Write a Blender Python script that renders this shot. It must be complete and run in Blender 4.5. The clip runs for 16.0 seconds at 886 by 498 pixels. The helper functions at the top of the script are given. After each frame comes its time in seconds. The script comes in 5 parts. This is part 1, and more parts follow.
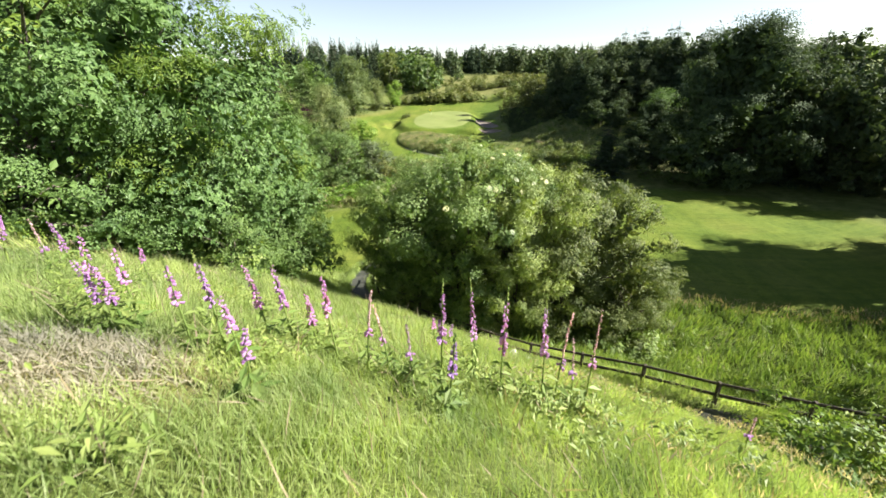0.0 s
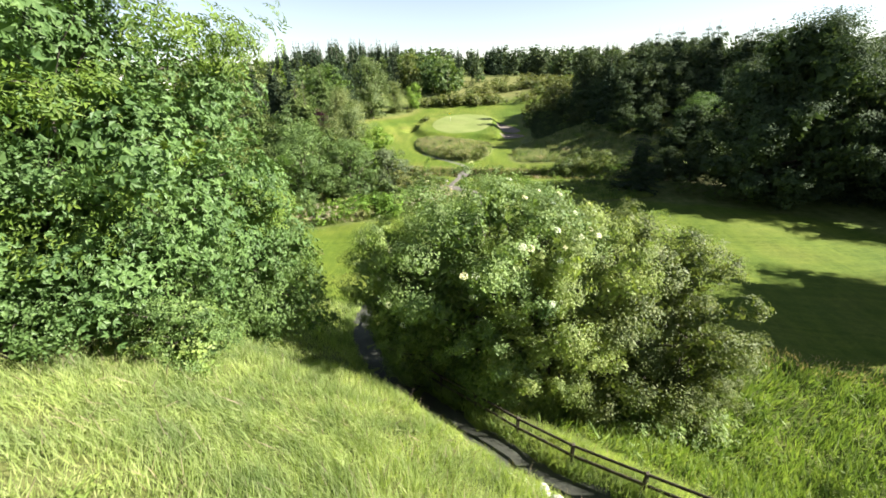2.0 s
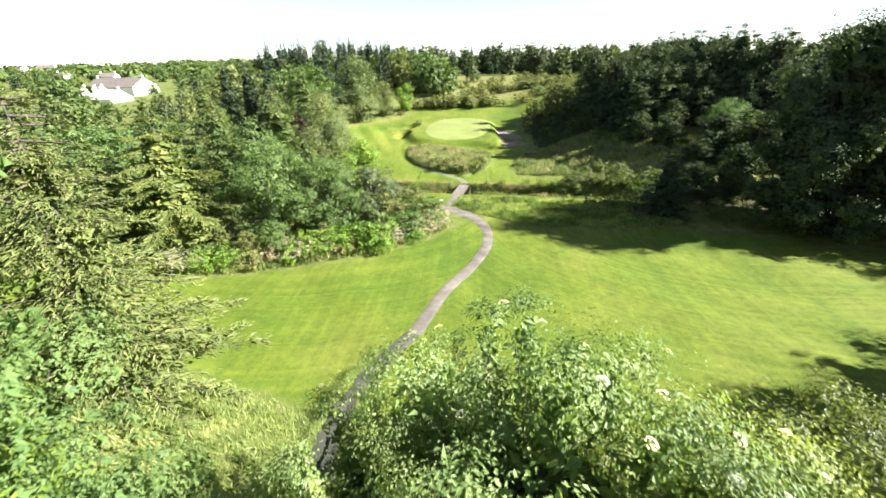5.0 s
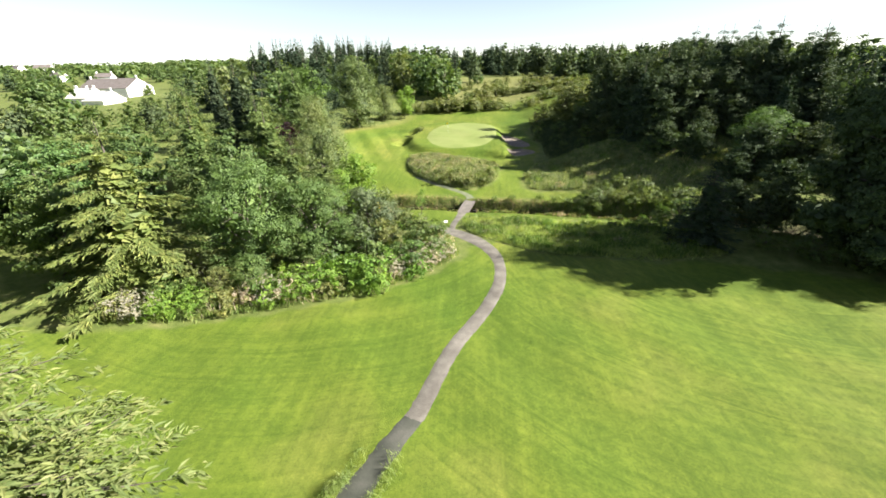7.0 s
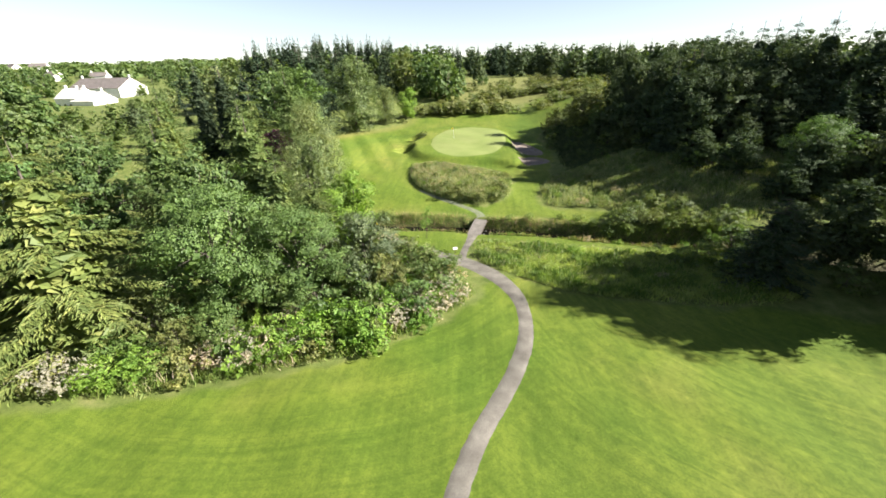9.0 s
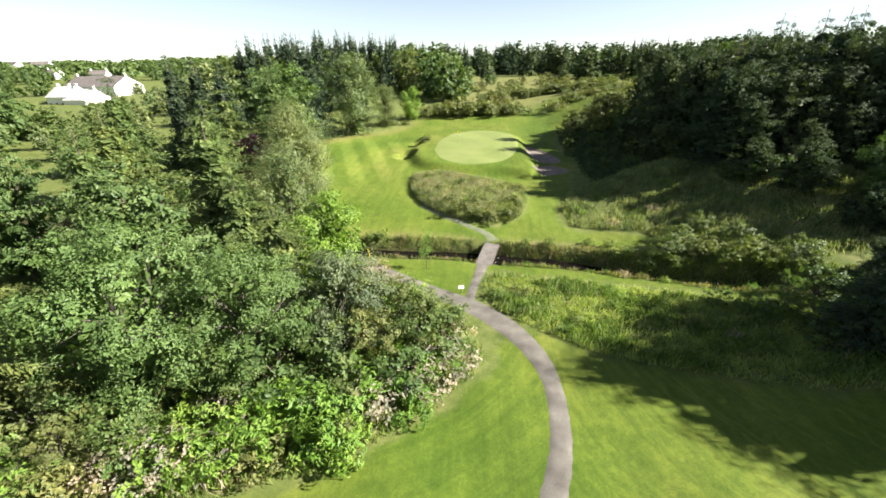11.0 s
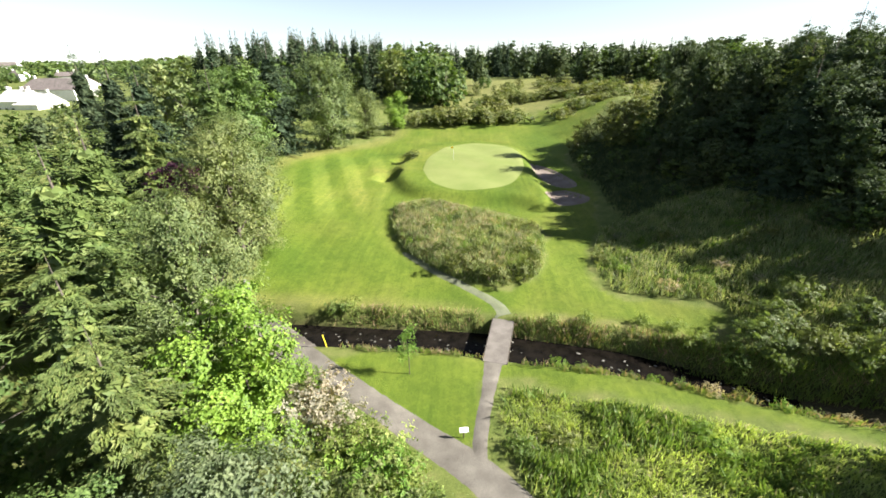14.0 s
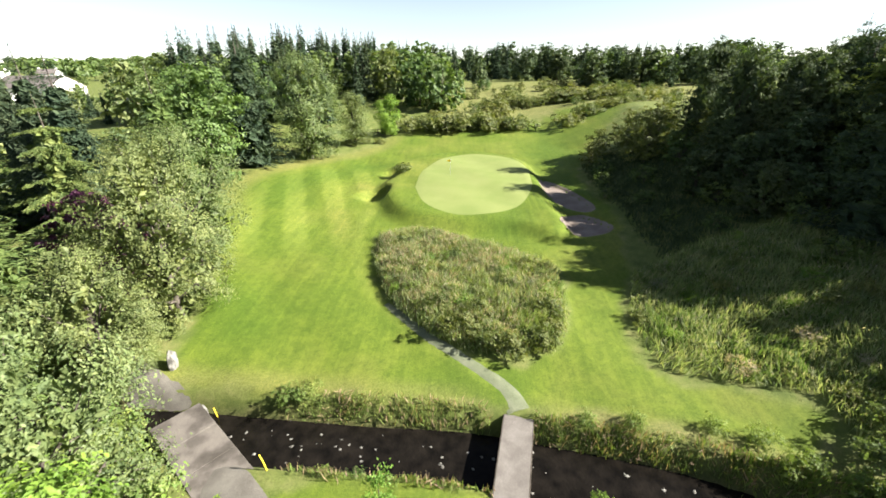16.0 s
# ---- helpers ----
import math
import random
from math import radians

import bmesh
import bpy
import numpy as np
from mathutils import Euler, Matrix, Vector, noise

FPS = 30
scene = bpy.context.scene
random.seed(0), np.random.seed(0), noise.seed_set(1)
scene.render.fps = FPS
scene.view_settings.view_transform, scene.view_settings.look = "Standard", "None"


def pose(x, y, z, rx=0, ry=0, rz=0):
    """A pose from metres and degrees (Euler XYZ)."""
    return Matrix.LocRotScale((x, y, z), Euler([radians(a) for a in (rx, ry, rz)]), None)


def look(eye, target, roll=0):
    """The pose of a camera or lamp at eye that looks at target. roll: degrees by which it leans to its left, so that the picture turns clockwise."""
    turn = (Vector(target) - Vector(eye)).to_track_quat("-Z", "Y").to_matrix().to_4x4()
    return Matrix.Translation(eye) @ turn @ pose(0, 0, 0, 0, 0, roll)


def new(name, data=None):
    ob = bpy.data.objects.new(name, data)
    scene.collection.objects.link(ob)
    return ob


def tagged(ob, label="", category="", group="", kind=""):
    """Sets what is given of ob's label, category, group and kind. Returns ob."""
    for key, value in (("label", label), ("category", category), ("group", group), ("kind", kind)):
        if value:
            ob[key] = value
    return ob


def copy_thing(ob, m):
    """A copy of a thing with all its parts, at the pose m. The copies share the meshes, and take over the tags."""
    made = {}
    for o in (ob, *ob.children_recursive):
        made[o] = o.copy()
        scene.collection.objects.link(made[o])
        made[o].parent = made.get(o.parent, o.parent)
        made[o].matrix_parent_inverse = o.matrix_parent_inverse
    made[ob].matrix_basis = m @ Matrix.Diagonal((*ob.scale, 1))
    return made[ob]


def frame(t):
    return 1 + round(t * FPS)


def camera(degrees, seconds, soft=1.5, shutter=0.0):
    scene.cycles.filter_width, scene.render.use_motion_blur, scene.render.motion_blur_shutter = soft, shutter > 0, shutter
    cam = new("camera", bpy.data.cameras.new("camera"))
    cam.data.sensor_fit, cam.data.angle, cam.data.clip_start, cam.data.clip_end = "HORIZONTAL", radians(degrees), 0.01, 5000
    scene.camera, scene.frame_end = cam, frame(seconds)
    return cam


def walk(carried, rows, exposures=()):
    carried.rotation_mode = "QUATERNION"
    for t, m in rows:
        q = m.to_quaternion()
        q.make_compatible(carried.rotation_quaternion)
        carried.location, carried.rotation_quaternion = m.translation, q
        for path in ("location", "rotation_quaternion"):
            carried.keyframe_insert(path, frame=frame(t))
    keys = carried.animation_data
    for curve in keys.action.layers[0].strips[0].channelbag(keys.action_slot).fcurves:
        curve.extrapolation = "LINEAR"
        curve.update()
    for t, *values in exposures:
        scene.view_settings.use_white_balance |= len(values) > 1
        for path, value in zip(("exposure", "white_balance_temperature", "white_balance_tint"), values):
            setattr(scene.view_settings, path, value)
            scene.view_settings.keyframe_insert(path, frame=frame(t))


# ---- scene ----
cam = camera(93.8, 16.0, soft=1.65, shutter=0.2)
PATH = [
    (0, (2.123, 0.242, 9.385), (2.057, 2.064, 8.562), -1.8),
    (0.5, (2.176, 1.147, 9.544), (2.09, 2.968, 8.723), -1.9),
    (1, (2.269, 2.254, 9.638), (2.18, 4.075, 8.818), -1.8),
    (1.5, (2.257, 3.305, 9.673), (2.118, 5.123, 8.852), -1.7),
    (2, (2.042, 4.454, 9.717), (1.891, 6.273, 8.898), -1.9),
    (2.5, (1.766, 5.663, 9.8), (1.618, 7.48, 8.977), -1.8),
    (3, (1.481, 7.148, 9.979), (1.345, 8.965, 9.154), -1.8),
    (3.5, (1.296, 8.622, 10.096), (1.171, 10.438, 9.268), -1.7),
    (4, (1.225, 10.247, 10.199), (1.1, 12.061, 9.366), -1.7),
    (4.5, (1.249, 11.83, 10.222), (1.125, 13.646, 9.391), -1.8),
    (5, (1.287, 13.49, 10.308), (1.166, 15.306, 9.478), -1.8),
    (7.5, (0.224, 22.059, 10.803), (0.097, 23.874, 9.973), -1.7),
    (8, (-0.147, 23.957, 10.851), (-0.274, 25.773, 10.022), -1.7),
    (8.5, (-0.483, 25.763, 10.863), (-0.608, 27.579, 10.032), -1.6),
    (11, (-1.112, 36.609, 10.216), (-1.266, 38.422, 9.384), -1.4),
    (11.5, (-1.204, 38.945, 10.118), (-1.34, 40.759, 9.287), -1.3),
    (12, (-1.275, 41.394, 10.194), (-1.406, 43.209, 9.363), -1.3),
    (12.5, (-1.41, 43.762, 10.263), (-1.537, 45.578, 9.436), -1.3),
    (13, (-1.679, 46.202, 10.273), (-1.801, 48.019, 9.445), -1.3),
    (13.5, (-1.921, 48.479, 10.184), (-2.038, 50.296, 9.357), -1.4),
    (14, (-2.097, 50.816, 10.129), (-2.21, 52.633, 9.302), -1.3),
    (14.5, (-2.088, 53.171, 10.068), (-2.201, 54.988, 9.242), -1.3),
    (15, (-2.15, 55.554, 10.073), (-2.26, 57.372, 9.247), -1.4),
    (15.5, (-2.283, 57.896, 10.034), (-2.387, 59.715, 9.208), -1.1),
    (16, (-2.449, 60.219, 9.988), (-2.543, 62.039, 9.165), -0.7),
]
walk(cam, [(t, look(eye, target, roll)) for t, eye, target, roll in PATH], exposures=((0, 2.07), (2, 2.14), (3, 2.3), (4, 2.42), (5, 2.46), (7.3, 2.08), (8.5, 2.03), (11, 2.05), (13, 2.08), (16, 2.18)))

# ---- world and sun ----
SUN_EL, SUN_AZ = 32.5, 3.0          # degrees above the horizon; degrees from +x towards -y
world = bpy.data.worlds.new("world")
scene.world = world
world.use_nodes = True
wn = world.node_tree
sky = wn.nodes.new("ShaderNodeTexSky")
sky.sky_type, sky.sun_disc = "NISHITA", False
sky.sun_elevation, sky.sun_rotation = radians(SUN_EL), radians(90 + SUN_AZ)
sky.air_density, sky.dust_density, sky.ozone_density = 0.8, 0.0, 2.5
veil = wn.nodes.new("ShaderNodeHueSaturation")         # a thin white veil of cloud
veil.inputs["Saturation"].default_value, veil.inputs["Value"].default_value = 0.62, 1.0
wn.links.new(sky.outputs[0], veil.inputs["Color"])
wn.links.new(veil.outputs[0], wn.nodes["Background"].inputs[0])
wn.nodes["Background"].inputs[1].default_value = 0.041
sun = new("sun", bpy.data.lights.new("sun", "SUN"))
sun.data.energy, sun.data.angle, sun.data.color = 5.0, radians(0.5), (1.0, 0.95, 0.86)
sa, se = radians(-SUN_AZ), radians(SUN_EL)
sun.matrix_basis = look((60 * math.cos(sa) * math.cos(se), 60 * math.sin(sa) * math.cos(se), 60 * math.sin(se)), (0, 0, 0))
scene.view_settings.exposure = 2.05


# ---- materials ----
def mat(name, rough=0.8, spec=0.3):
    m = bpy.data.materials.new(name)
    m.use_nodes = True
    b = m.node_tree.nodes["Principled BSDF"]
    b.inputs["Roughness"].default_value = rough
    b.inputs["Specular IOR Level"].default_value = spec
    return m, m.node_tree, b


def node(nt, kind, **values):
    n = nt.nodes.new(kind)
    for key, v in values.items():
        n.inputs[key.replace("_", " ")].default_value = v
    return n


def ramp(nt, source, stops):
    r = nt.nodes.new("ShaderNodeValToRGB")
    e = r.color_ramp.elements
    while len(e) < len(stops):
        e.new(0.5)
    for el, (pos, col) in zip(e, stops):
        el.position, el.color = pos, (*col, 1)
    nt.links.new(source, r.inputs[0])
    return r.outputs[0]


def mix(nt, fac, a, b, mode="MIX"):
    n = nt.nodes.new("ShaderNodeMix")
    n.data_type, n.blend_type = "RGBA", mode
    for sock, v in ((n.inputs[0], fac), (n.inputs[6], a), (n.inputs[7], b)):
        if isinstance(v, bpy.types.NodeSocket):
            nt.links.new(v, sock)
        else:
            sock.default_value = v if isinstance(v, (int, float)) else (*v, 1)
    return n.outputs[2]


def noise_tex(nt, scale, detail=4, stretch=None, turn=0.0, out="Fac"):
    co = nt.nodes.new("ShaderNodeNewGeometry").outputs["Position"]
    n = node(nt, "ShaderNodeTexNoise", Scale=scale, Detail=detail)
    if stretch:
        mp = nt.nodes.new("ShaderNodeMapping")
        mp.inputs["Scale"].default_value = stretch
        mp.inputs["Rotation"].default_value = (0, 0, turn)
        nt.links.new(co, mp.inputs[0])
        co = mp.outputs[0]
    nt.links.new(co, n.inputs["Vector"])
    return n.outputs[out]


def bump(nt, b, height, strength, dist):
    n = node(nt, "ShaderNodeBump", Strength=strength, Distance=dist)
    nt.links.new(height, n.inputs["Height"])
    nt.links.new(n.outputs[0], b.inputs["Normal"])


def leaf_mat(name, dark, mid, light, rough=0.52, through_light=0.3, spec=0.25):
    """Leaves: every leaf its own shade, light shining through the blade."""
    dark, mid, light = ((c[0] * 1.34, c[1] * 1.02, c[2] * 2.15) for c in (dark, mid, light))
    dark, light = (tuple(a * 0.55 + q * 0.45 for a, q in zip(c, mid)) for c in (dark, light))
    m, nt, b = mat(name, rough, spec)
    geo = nt.nodes.new("ShaderNodeNewGeometry")
    info = nt.nodes.new("ShaderNodeObjectInfo")
    col = ramp(nt, geo.outputs["Random Per Island"], [(0.0, dark), (0.55, mid), (1.0, light)])
    patch = ramp(nt, noise_tex(nt, 0.9, 3), [(0.3, (0.62, 0.68, 0.62)), (0.7, (1.25, 1.2, 1.0))])
    col = mix(nt, 1.0, col, patch, "MULTIPLY")
    own = ramp(nt, info.outputs["Random"], [(0.0, (0.82, 0.9, 0.85)), (1.0, (1.15, 1.06, 0.95))])
    col = mix(nt, 1.0, col, own, "MULTIPLY")
    nt.links.new(col, b.inputs["Base Color"])
    tr = nt.nodes.new("ShaderNodeBsdfTranslucent")
    nt.links.new(mix(nt, 1.0, col, (1.5, 1.6, 0.7), "MULTIPLY"), tr.inputs[0])
    ms = node(nt, "ShaderNodeMixShader")
    ms.inputs[0].default_value = through_light
    nt.links.new(b.outputs[0], ms.inputs[1])
    nt.links.new(tr.outputs[0], ms.inputs[2])
    nt.links.new(ms.outputs[0], nt.nodes["Material Output"].inputs[0])
    return m


M_ASH = leaf_mat("leaf_ash", (0.045, 0.105, 0.011), (0.076, 0.161, 0.016), (0.122, 0.217, 0.025))
M_SYC = leaf_mat("leaf_sycamore", (0.050, 0.113, 0.021), (0.081, 0.169, 0.029), (0.122, 0.225, 0.043), rough=0.5, spec=0.25)
M_ELD = leaf_mat("leaf_elder", (0.075, 0.150, 0.028), (0.138, 0.246, 0.048), (0.229, 0.348, 0.085))
M_HAW = leaf_mat("leaf_hawthorn", (0.057, 0.100, 0.019), (0.104, 0.158, 0.030), (0.170, 0.218, 0.050))
M_BIR = leaf_mat("leaf_birch", (0.062, 0.119, 0.025), (0.108, 0.179, 0.040), (0.165, 0.249, 0.060))
M_OAK = leaf_mat("leaf_broad", (0.036, 0.083, 0.015), (0.068, 0.134, 0.023), (0.114, 0.186, 0.036))
# albedo lowered: part of the right side's deep shade is in this leaf colour
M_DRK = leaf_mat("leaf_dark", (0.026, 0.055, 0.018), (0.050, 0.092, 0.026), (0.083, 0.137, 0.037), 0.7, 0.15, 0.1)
M_BRI = leaf_mat("leaf_bright", (0.063, 0.162, 0.015), (0.108, 0.238, 0.022), (0.162, 0.302, 0.034))
M_SPR = leaf_mat("needle_spruce", (0.047, 0.098, 0.018), (0.088, 0.157, 0.026), (0.165, 0.235, 0.047), 0.6, 0.2)
# needles darkened likewise to deepen the shade among the conifers
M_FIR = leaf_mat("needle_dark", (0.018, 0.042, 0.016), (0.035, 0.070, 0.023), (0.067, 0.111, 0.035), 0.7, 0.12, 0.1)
M_LAR = leaf_mat("needle_larch", (0.058, 0.117, 0.022), (0.094, 0.167, 0.033), (0.155, 0.212, 0.055), 0.6, 0.3)
M_YEW = leaf_mat("leaf_thorn", (0.058, 0.101, 0.030), (0.099, 0.158, 0.045), (0.151, 0.221, 0.076))
M_PUR = leaf_mat("leaf_copper", (0.03, 0.015, 0.02), (0.06, 0.025, 0.035), (0.09, 0.045, 0.05))
M_GRS = leaf_mat("grass_blade", (0.147, 0.255, 0.048), (0.209, 0.330, 0.069), (0.299, 0.395, 0.126), 0.5, 0.45, 0.25)
M_RGH = leaf_mat("rough_blade", (0.096, 0.180, 0.038), (0.169, 0.266, 0.070), (0.313, 0.343, 0.156), 0.6, 0.35, 0.2)
M_STR = leaf_mat("straw_blade", (0.14, 0.15, 0.05), (0.21, 0.21, 0.085), (0.31, 0.29, 0.14), 0.6, 0.3, 0.2)
M_PNK = leaf_mat("seed_head", (0.18, 0.22, 0.095), (0.25, 0.29, 0.135), (0.34, 0.38, 0.195), 0.7, 0.4, 0.15)
M_NET = leaf_mat("leaf_weed", (0.062, 0.134, 0.019), (0.114, 0.212, 0.031), (0.186, 0.279, 0.057))
M_FOX = leaf_mat("foxglove_bell", (0.246, 0.121, 0.198), (0.323, 0.222, 0.291), (0.425, 0.383, 0.395), 0.5, 0.35, 0.2)
M_BUD = leaf_mat("foxglove_seed", (0.28, 0.24, 0.12), (0.42, 0.32, 0.22), (0.5, 0.42, 0.3), 0.6, 0.2, 0.2)
M_WHT = leaf_mat("elder_flower", (0.52, 0.68, 0.31), (0.58, 0.74, 0.35), (0.63, 0.8, 0.39), 0.7, 0.3, 0.2)


def stone_like(name, stops, scale, rough, bump_by, fine=60.0, spec=0.25):
    m, nt, b = mat(name, rough, spec)
    col = ramp(nt, noise_tex(nt, scale, 6), stops)
    grain = ramp(nt, noise_tex(nt, fine, 3), [(0.3, (0.72, 0.72, 0.72)), (0.7, (1.2, 1.2, 1.2))])
    nt.links.new(mix(nt, 1.0, col, grain, "MULTIPLY"), b.inputs["Base Color"])
    bump(nt, b, noise_tex(nt, fine, 5), 0.6, bump_by)
    return m


M_PATH = stone_like("gravel_path", [(0.3, (0.094, 0.085, 0.073)), (0.55, (0.138, 0.126, 0.109)), (0.75, (0.182, 0.167, 0.145))], 0.9, 0.95, 0.02, 30.0)
M_OLD = stone_like("old_tarmac", [(0.3, (0.040, 0.044, 0.034)), (0.55, (0.060, 0.062, 0.050)), (0.75, (0.085, 0.082, 0.070))], 0.9, 0.9, 0.012, 30.0)
M_WORN = stone_like("worn_path", [(0.3, (0.105, 0.122, 0.070)), (0.7, (0.165, 0.178, 0.115))], 1.2, 0.95, 0.015, 30.0)
M_CONC = stone_like("concrete", [(0.3, (0.112, 0.100, 0.090)), (0.5, (0.140, 0.126, 0.113)), (0.7, (0.172, 0.156, 0.142))], 1.4, 0.9, 0.006, 40.0)
M_SAND = stone_like("bunker_sand", [(0.35, (0.150, 0.120, 0.100)), (0.7, (0.215, 0.180, 0.155))], 0.8, 0.95, 0.02, 25.0)
M_ROCK = stone_like("rock", [(0.35, (0.07, 0.066, 0.058)), (0.65, (0.24, 0.23, 0.21))], 3.0, 0.9, 0.02, 20.0)
M_BARK = stone_like("bark", [(0.3, (0.05, 0.042, 0.034)), (0.7, (0.13, 0.11, 0.09))], 4.0, 0.95, 0.03, 18.0)
M_BARK_P = stone_like("bark_pale", [(0.3, (0.14, 0.13, 0.11)), (0.7, (0.36, 0.34, 0.30))], 3.0, 0.9, 0.02, 18.0)
M_WOOD = stone_like("weathered_wood", [(0.3, (0.035, 0.028, 0.022)), (0.7, (0.09, 0.075, 0.06))], 5.0, 0.85, 0.01, 40.0)
M_TARM = stone_like("patched_tarmac", [(0.36, (0.060, 0.052, 0.044)), (0.48, (0.092, 0.080, 0.070)), (0.54, (0.128, 0.113, 0.099)), (0.62, (0.150, 0.132, 0.115))], 0.75, 0.92, 0.01, 40.0)
M_WALL = stone_like("white_plaster", [(0.3, (0.72, 0.70, 0.66)), (0.7, (0.82, 0.81, 0.78))], 0.6, 0.85, 0.004, 30.0)
M_ROOF = stone_like("slate_roof", [(0.3, (0.10, 0.085, 0.08)), (0.7, (0.19, 0.165, 0.155))], 1.2, 0.8, 0.01, 12.0)
M_PALE = stone_like("pale_roof", [(0.3, (0.42, 0.41, 0.39)), (0.7, (0.6, 0.58, 0.55))], 1.2, 0.8, 0.01, 12.0)
M_YEL = stone_like("yellow_paint", [(0.3, (0.72, 0.55, 0.03)), (0.7, (0.85, 0.68, 0.06))], 3.0, 0.5, 0.001, 60.0)
M_SIGN = stone_like("white_board", [(0.3, (0.612, 0.603, 0.578)), (0.7, (0.697, 0.689, 0.671))], 3.0, 0.5, 0.001, 60.0)
M_GLASS, _nt, _b = mat("window_glass", 0.08, 0.5)
_b.inputs["Base Color"].default_value = (0.03, 0.035, 0.04, 1)
M_WATER, nt, b = mat("stream_water", 0.08, 0.06)
nt.links.new(ramp(nt, noise_tex(nt, 1.3, 5), [(0.35, (0.004, 0.0035, 0.003)), (0.75, (0.012, 0.010, 0.008))]), b.inputs["Base Color"])
bump(nt, b, noise_tex(nt, 7.0, 4), 0.6, 0.04)


def turf_mat():
    """Mown turf, rough grass, worn and dry ground by the sheet's own fields mow, dry, bare."""
    m, nt, b = mat("turf", 0.85, 0.15)

    def field(n):
        a = nt.nodes.new("ShaderNodeAttribute")
        a.attribute_name = n
        return a.outputs["Fac"]
    big = noise_tex(nt, 0.11, 4)
    mid = noise_tex(nt, 0.9, 5)
    fine = noise_tex(nt, 9.0, 6)
    blade = noise_tex(nt, 45.0, 4)
    fair = ramp(nt, big, [(0.3, (0.070, 0.112, 0.014)), (0.52, (0.098, 0.134, 0.019)), (0.72, (0.136, 0.154, 0.033))])
    fair = mix(nt, 1.0, fair, ramp(nt, mid, [(0.3, (0.86, 0.9, 0.85)), (0.7, (1.1, 1.07, 1.05))]), "MULTIPLY")
    streak = noise_tex(nt, 1.0, 4, (1.6, 0.10, 1.0), 0.55)
    fair = mix(nt, 1.0, fair, ramp(nt, streak, [(0.35, (0.90, 0.93, 0.9)), (0.7, (1.12, 1.09, 1.08))]), "MULTIPLY")
    swirl = noise_tex(nt, 1.0, 5, (5.5, 0.22, 1.0), 0.35)
    fair = mix(nt, 1.0, fair, ramp(nt, swirl, [(0.38, (0.94, 0.955, 0.93)), (0.52, (1.0, 1.0, 1.0)), (0.68, (1.07, 1.05, 1.05))]), "MULTIPLY")
    pos = nt.nodes.new("ShaderNodeNewGeometry").outputs["Position"]

    def arcs(cx, cy, scale):
        """Curved mowing lines round a far point."""
        d = nt.nodes.new("ShaderNodeVectorMath")
        d.operation = "DISTANCE"
        d.inputs[1].default_value = (cx, cy, -6.3)
        nt.links.new(pos, d.inputs[0])
        wander = nt.nodes.new("ShaderNodeMath")
        wander.operation = "MULTIPLY_ADD"
        wander.inputs[1].default_value = 1.2
        nt.links.new(noise_tex(nt, 0.22, 3), wander.inputs[0])
        nt.links.new(d.outputs["Value"], wander.inputs[2])
        n = node(nt, "ShaderNodeTexNoise", Scale=scale, Detail=6.0, Roughness=0.7)
        n.noise_dimensions = "1D"
        nt.links.new(wander.outputs[0], n.inputs["W"])
        return n.outputs["Fac"]
    side = nt.nodes.new("ShaderNodeVectorMath")
    side.operation = "DOT_PRODUCT"
    side.inputs[1].default_value = (1.0, -0.3, 0.0)
    nt.links.new(pos, side.inputs[0])
    which = nt.nodes.new("ShaderNodeMath")
    which.operation = "GREATER_THAN"
    which.inputs[1].default_value = -12.0
    nt.links.new(side.outputs["Value"], which.inputs[0])
    lines = nt.nodes.new("ShaderNodeMix")
    nt.links.new(which.outputs[0], lines.inputs[0])
    nt.links.new(arcs(-14.0, 66.0, 0.7), lines.inputs[2])
    nt.links.new(arcs(30.0, 63.0, 1.6), lines.inputs[3])
    near = nt.nodes.new("ShaderNodeVectorMath")
    near.operation = "DOT_PRODUCT"
    near.inputs[1].default_value = (0.0, 1.0, 0.0)
    nt.links.new(pos, near.inputs[0])
    fade = nt.nodes.new("ShaderNodeMapRange")
    fade.inputs["From Min"].default_value, fade.inputs["From Max"].default_value = 66.0, 60.0
    nt.links.new(near.outputs["Value"], fade.inputs["Value"])
    fair = mix(nt, fade.outputs[0], fair, ramp(nt, lines.outputs[0], [(0.40, (0.91, 0.94, 0.90)), (0.5, (1.0, 1.0, 1.0)), (0.60, (1.10, 1.07, 1.07))]), "MULTIPLY")
    fine_lines = nt.nodes.new("ShaderNodeMix")
    nt.links.new(which.outputs[0], fine_lines.inputs[0])
    nt.links.new(arcs(-14.0, 66.0, 2.6), fine_lines.inputs[2])
    nt.links.new(arcs(30.0, 63.0, 4.2), fine_lines.inputs[3])
    cut = mix(nt, 1.0, fair, ramp(nt, fine_lines.outputs[0], [(0.36, (0.83, 0.87, 0.8)), (0.48, (1.0, 1.0, 1.0)), (0.66, (1.12, 1.08, 1.09))]), "MULTIPLY")
    some = ramp(nt, noise_tex(nt, 0.35, 4), [(0.4, (0.15, 0.15, 0.15)), (0.65, (1.0, 1.0, 1.0))])
    both = nt.nodes.new("ShaderNodeMath")
    both.operation = "MULTIPLY"
    nt.links.new(some, both.inputs[0])
    nt.links.new(fade.outputs[0], both.inputs[1])
    fair = mix(nt, both.outputs[0], fair, cut)
    worn = noise_tex(nt, 2.6, 6)
    fair = mix(nt, 1.0, fair, ramp(nt, worn, [(0.34, (0.87, 0.9, 0.87)), (0.66, (1.11, 1.08, 1.06))]), "MULTIPLY")
    rough = ramp(nt, mid, [(0.25, (0.063, 0.087, 0.020)), (0.5, (0.106, 0.130, 0.035)), (0.75, (0.163, 0.162, 0.064))])
    col = mix(nt, field("mow"), rough, fair)
